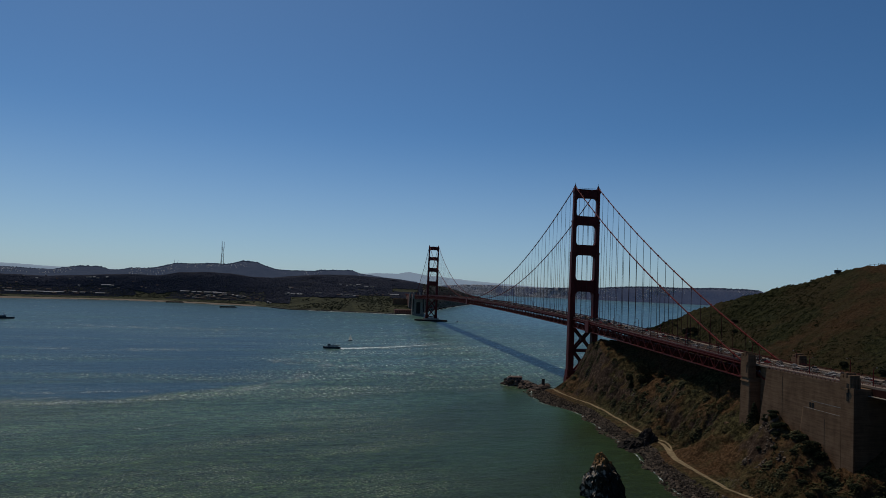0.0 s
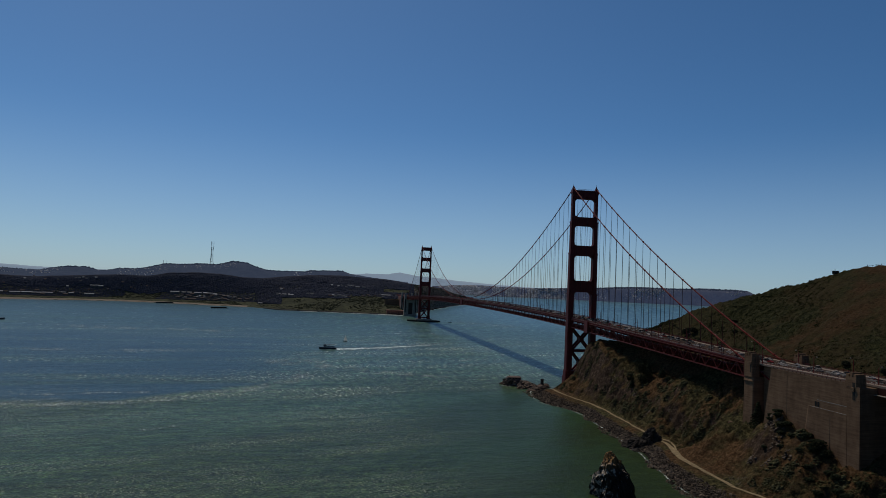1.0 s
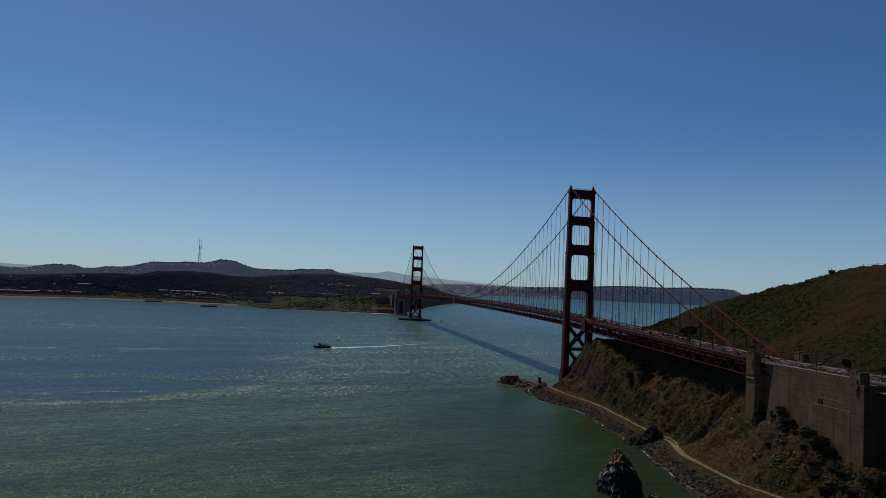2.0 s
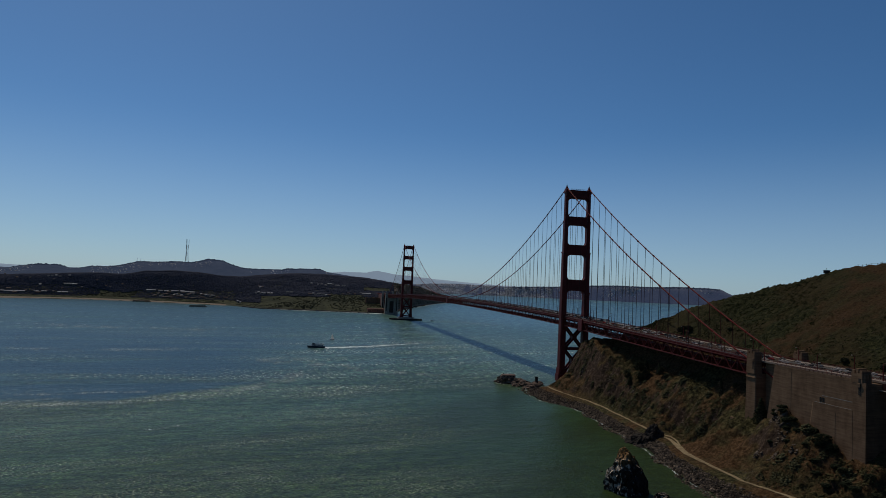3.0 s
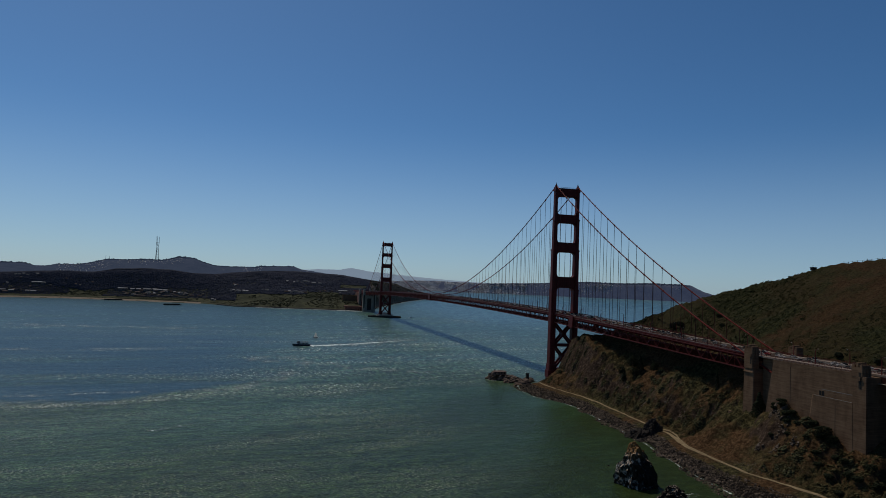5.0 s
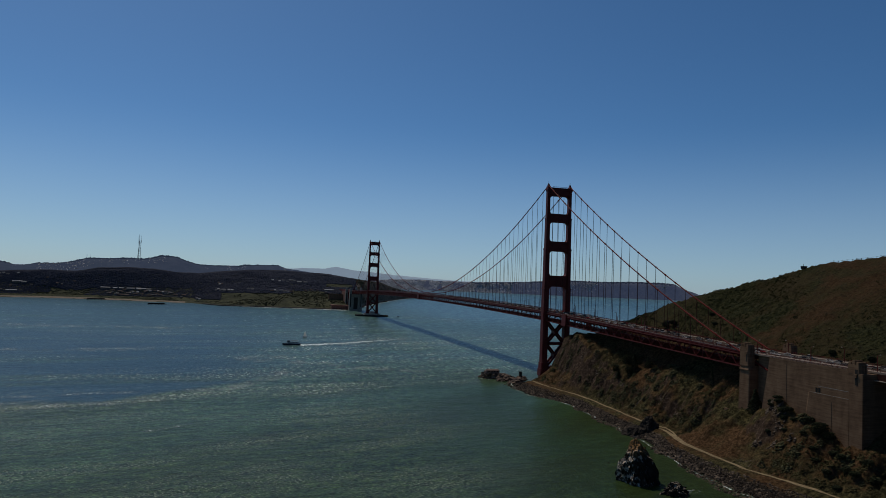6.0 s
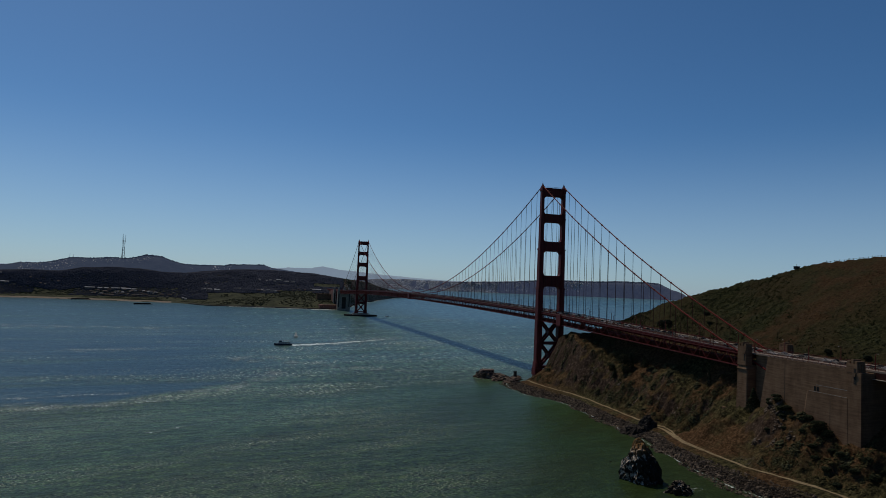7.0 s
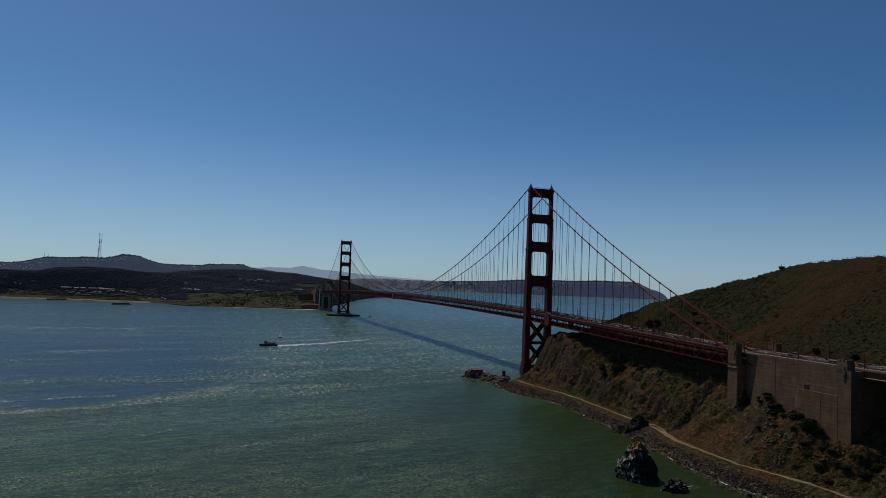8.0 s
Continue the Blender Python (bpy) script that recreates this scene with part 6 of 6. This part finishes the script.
def hull_shape(length, width, free, low=-1.0):
    s = Shape()
    n = 12
    for k in range(n + 1):
        u = k / n
        w = width / 2 * (1 - max(0, u - 0.55) ** 2 / 0.2025) ** 0.5 if u > 0.55 else width / 2 * (0.86 + 0.14 * min(1, u / 0.2))
        w = max(w, 0.05)
        x = -length / 2 + length * u
        s.v += [(x, -w * 0.75, low), (x, w * 0.75, low), (x + 0.5 * u, w, free + 0.6 * u * u), (x + 0.5 * u, -w, free + 0.6 * u * u)]
    s.f = [(4 * k + a, 4 * k + 4 + a, 4 * k + 4 + b, 4 * k + b) for k in range(n) for a, b in ((0, 1), (1, 2), (2, 3), (3, 0))]
    s.f += [(0, 1, 2, 3), (4 * n + 3, 4 * n + 2, 4 * n + 1, 4 * n)]
    return s


ferry = thing("ferry", "two-decked dark-hulled excursion ferry under way", "ferry", at=(-281, 352, 0))
ferry.rotation_euler = (0, 0, radians(185))
part("hull", hull_shape(27, 7.5, 2.6), HULL, ferry)
cabin = part("cabin", Shape().box(-10.5, 7.5, -3.1, 3.1, 2.5, 4.7), WHITE, ferry)
for k in range(8):
    for side in (-1, 1):
        part("window", Shape().box(-9.8 + k * 2.1, -8.4 + k * 2.1, side * 3.12 - 0.05, side * 3.12 + 0.05, 3.3, 4.2), GLASS, cabin)
part("upper_deck", Shape().box(-12, 8.4, -3.5, 3.5, 4.7, 4.95), GREY_BOAT, ferry)
part("wheelhouse", Shape().taper(4.5, 0, 4.6, 4.4, 4.95, 3.9, 3.8, 7.2), GREY_BOAT, ferry)
part("canopy", Shape().box(-10, 1.5, -3.0, 3.0, 6.9, 7.1), GREY_BOAT, ferry)
for x in (-9.6, -4.3, 1.1):
    for y in (-2.8, 2.8):
        part("stanchion", Shape().beam((x, y, 4.95), (x, y, 6.9), 0.14), WHITE, ferry)
part("mast", Shape().beam((4.2, 0, 7.2), (4.2, 0, 10.6), 0.2), WHITE, ferry)

sailboat = thing("sailboat", "small white sailing boat with two raised sails", "sailboat", at=(-250, 503, 0))
sailboat.rotation_euler = (0, 0, radians(20))
sailboat.scale = (0.68, 0.68, 0.68)
part("hull", hull_shape(11, 3.2, 1.1), HULL, sailboat)
part("mast", Shape().beam((0.5, 0, 1), (0.5, 0, 17.5), 0.22), WHITE, sailboat)
part("mainsail", Shape().add([(0.3, 0, 2.4), (-4.8, 0.6, 2.4), (0.35, 0, 16.8), (0.3, 0.06, 2.4), (-4.8, 0.66, 2.4), (0.35, 0.06, 16.8)], [(0, 1, 2), (5, 4, 3), (0, 3, 4, 1), (1, 4, 5, 2), (2, 5, 3, 0)]), SAIL, sailboat)
part("jib", Shape().add([(5.2, 0, 1.6), (0.9, 0.5, 2.0), (0.6, 0, 14.5), (5.2, 0.06, 1.6), (0.9, 0.56, 2.0), (0.6, 0.06, 14.5)], [(0, 1, 2), (5, 4, 3), (0, 3, 4, 1), (1, 4, 5, 2), (2, 5, 3, 0)]), SAIL, sailboat)

ship = thing("work_ship", "grey work ship with a low superstructure", "ship", at=(-953, 784, 0))
ship.rotation_euler = (0, 0, radians(30))
part("hull", hull_shape(34, 9, 3.2), HULL, ship)
part("deckhouse", Shape().taper(-5, 0, 15, 7, 3.1, 13, 6, 6.6), HULL, ship)
part("bridge", Shape().taper(-1.5, 0, 5, 5.4, 6.6, 4.2, 4.8, 9.2), WHITE, ship)
part("mast", Shape().beam((-2, 0, 9.2), (-2, 0, 14), 0.3), HULL, ship)
for x, y, t in ((78, 1330, 0), (560, 3200, 40), (900, 3500, 10), (1150, 3300, 70)):
    if x == 78:
        boat = thing("motorboat", "small pale motorboat by the far pier", "boat", "small boats", at=(x, y - 60, 0))
        part("hull", hull_shape(13, 4, 1.4), WHITE, boat)
        part("cabin", Shape().taper(0, 0, 4.5, 2.8, 1.4, 3.4, 2.2, 3.4), WHITE, boat)
    else:
        boat = thing("yacht", "tiny distant sailing yacht", "sailboat", "small boats", at=(x, y, 8 if y > 3300 else 4))
        part("hull", hull_shape(12, 3.5, 1.2), WHITE, boat)
        part("sail", Shape().add([(0.3, 0, 2), (-5, 0.4, 2), (0.3, 0, 17), (0.3, 0.1, 2), (-5, 0.5, 2), (0.3, 0.1, 17)], [(0, 1, 2), (5, 4, 3), (0, 3, 4, 1), (1, 4, 5, 2), (2, 5, 3, 0)]), SAIL, boat)
    boat.rotation_euler = (0, 0, radians(t))


# foam: the ferry's wake and the surf at the rocks
def foam_surface(name, lo, hi, scale=0.55):
    m, t, b = nodes_of(name)
    n = noise_node(t, 0.35, 5, 0.7)
    link(t, ramp(t, n, [(0.4, (0.50, 0.55, 0.50)), (0.65, (0.85, 0.90, 0.84))]), b.inputs["Base Color"])
    fine = ramp(t, noise_node(t, scale, 4, 0.68, (0.6, 0.75, 1), (0, 0, 0.15)), [(lo, (0, 0, 0)), (hi, (1, 1, 1))])
    gaps = ramp(t, noise_node(t, 0.045, 4, 0.7, (0.6, 1, 1), (0, 0, 0.6)), [(lo - 0.06, (0, 0, 0)), (hi + 0.02, (1, 1, 1))])
    link(t, mixed(t, 1.0, fine, gaps, "MULTIPLY"), b.inputs["Alpha"])
    b.inputs["Roughness"].default_value = 0.9
    return m


FOAM = foam_surface("foam", 0.34, 0.48)
SURF = foam_surface("broken_surf", 0.45, 0.55)
# for the tide lines: pale specks paint both foam and sun sparkle
SPARKLE_FOAM = foam_surface("sparkle_foam", 0.52, 0.585, 0.85)
WAKE = foam_surface("wake_foam", 0.16, 0.32)
def foam_line(name, label, path, w0, w1, seed):
    """A ragged strip of foam lying on the water."""
    s = Shape()
    p = [Vector((x, y, 0)) for x, y in path]
    n = 14 if len(p) < 10 else 5
    for a, b in zip(p, p[1:]):
        for k in range(n + (b is p[-1])):
            q = a.lerp(b, k / n)
            side = Vector((-(b - a).y, (b - a).x, 0)).normalized()
            u = len(s.v) / 2 / ((len(p) - 1) * n)
            w = (w0 + (w1 - w0) * u) * (0.6 + 1.6 * abs(float(rough_field(len(s.v), seed, 9, 3, seed))))
            off = side * min(5, w0 * 0.6) * float(rough_field(len(s.v), seed + 3, 24, 3, seed))
            s.v += [tuple(q + off - side * w + Vector((0, 0, 0.12))), tuple(q + off + side * w + Vector((0, 0, 0.12)))]
    s.f = [(2 * k, 2 * k + 2, 2 * k + 3, 2 * k + 1) for k in range(len(s.v) // 2 - 1)]
    return solid(name, s, {"tide_line": SPARKLE_FOAM, "surf": SURF, "wake": WAKE}.get(name, FOAM), label, "foam", kind="stuff")


foam_line("wake", "white foam close behind the ferry", [(-270, 352), (-246, 364), (-216, 381), (-185, 400), (-150, 432), (-120, 458), (-90, 484)], 11.0, 0.6, 9)
foam_line("tide_line", "pale broken foam of the ferry's wake", [(-230, 373), (-190, 397), (-135, 448), (-63, 506)], 5, 16, 1)
foam_line("tide_line", "spreading outer wave of the ferry's wake", [(-262, 358), (-170, 376), (-90, 392), (10, 420)], 3, 8, 12)
foam_line("tide_line", "long broken tide line of pale foam", [(-640, -190), (-560, -160), (-527, -149), (-482, -142), (-449, -142), (-425, -136), (-395, -94), (-367, -77), (-328, -23), (-306, 46)], 17, 13, 2)
foam_line("tide_line", "thin outer tide line of foam", [(-560, -118), (-510, -110), (-470, -96), (-425, -88)], 4, 4, 3)
foam_line("tide_line", "thin straight tide line of foam", [(-520, -296), (-483, -271), (-461, -258), (-430, -254), (-400, -246), (-377, -226), (-346, -206)], 2.2, 1.8, 4)
foam_line("tide_line", "broad patch of chop with painted sun sparkle", [(-340, 190), (-300, 150), (-256, 108), (-217, 82), (-179, 61), (-94, 47)], 34, 8, 5)
foam_line("tide_line", "far tide line of chop with painted sparkle", [(-800, 668), (-724, 661), (-664, 653), (-600, 668), (-529, 673), (-480, 650)], 20, 28, 6)
foam_line("tide_line", "thin line of painted sparkle across the slick", [(-700, 250), (-587, 237), (-520, 262), (-469, 273)], 12, 18, 8)
foam_line("tide_line", "patch of pale chop beyond the far tower", [(97, 1300), (200, 1230), (257, 1140)], 24, 34, 7)
for k in range(5):      # broken surf along the stones
    ys = np.arange(-455 + 84 * k, -455 + 84 * (k + 1) + 1, 7.0)
    foam_line("surf", "thin white surf along the stony shore", [(float(along_shore(SHORE_X, y)) - 0.8 + 1.6 * float(rough_field(y, 2, 11, 2, 3)), float(y)) for y in ys], 0.7, 0.7, 20 + k)
for cx, cy, r in ((-79, -4, 11), (-62, -289, 13)):
    foam_line("surf", "thin white surf around a rock", [(cx + r * math.cos(a), cy + 0.9 * r * math.sin(a)) for a in (0.35 * k for k in range(19))], 0.6, 0.6, 40 + int(r))
foam_line("surf", "white surf running in between the rocks and the beach", [(-118, -420), (-104, -414), (-94, -410), (-88, -402)], 2.2, 1.6, 55)
far_surf = Shape()
for b0, b1, off, w in ((-1.5, 5.0, 14, 16), (5.0, 7.4, 16, 36), (7.6, 13, 34, 50)):
    bs = np.arange(b0, b1, 0.1)
    base = len(far_surf.v)
    for b in bs:
        s = float(np.interp(b, SHORE_TURN, SHORE_REACH)) + 14 * float(rough_field(b, 0, 1.2, 3, 31)) - off
        k = w * (0.5 + abs(float(rough_field(b, 5, 0.5, 3, 14))))
        p, q = far_place(b, s - k, 0), far_place(b, s + k * 0.3, 0)
        far_surf.v += [(p[0], p[1], p[2] + 0.5), (q[0], q[1], q[2] + 0.5)]
    far_surf.f += [(base + 2 * k, base + 2 * k + 2, base + 2 * k + 3, base + 2 * k + 1) for k in range(len(bs) - 1)]
solid("surf", far_surf, FOAM, "white surf line along the far rocks and beach", "foam", kind="stuff")
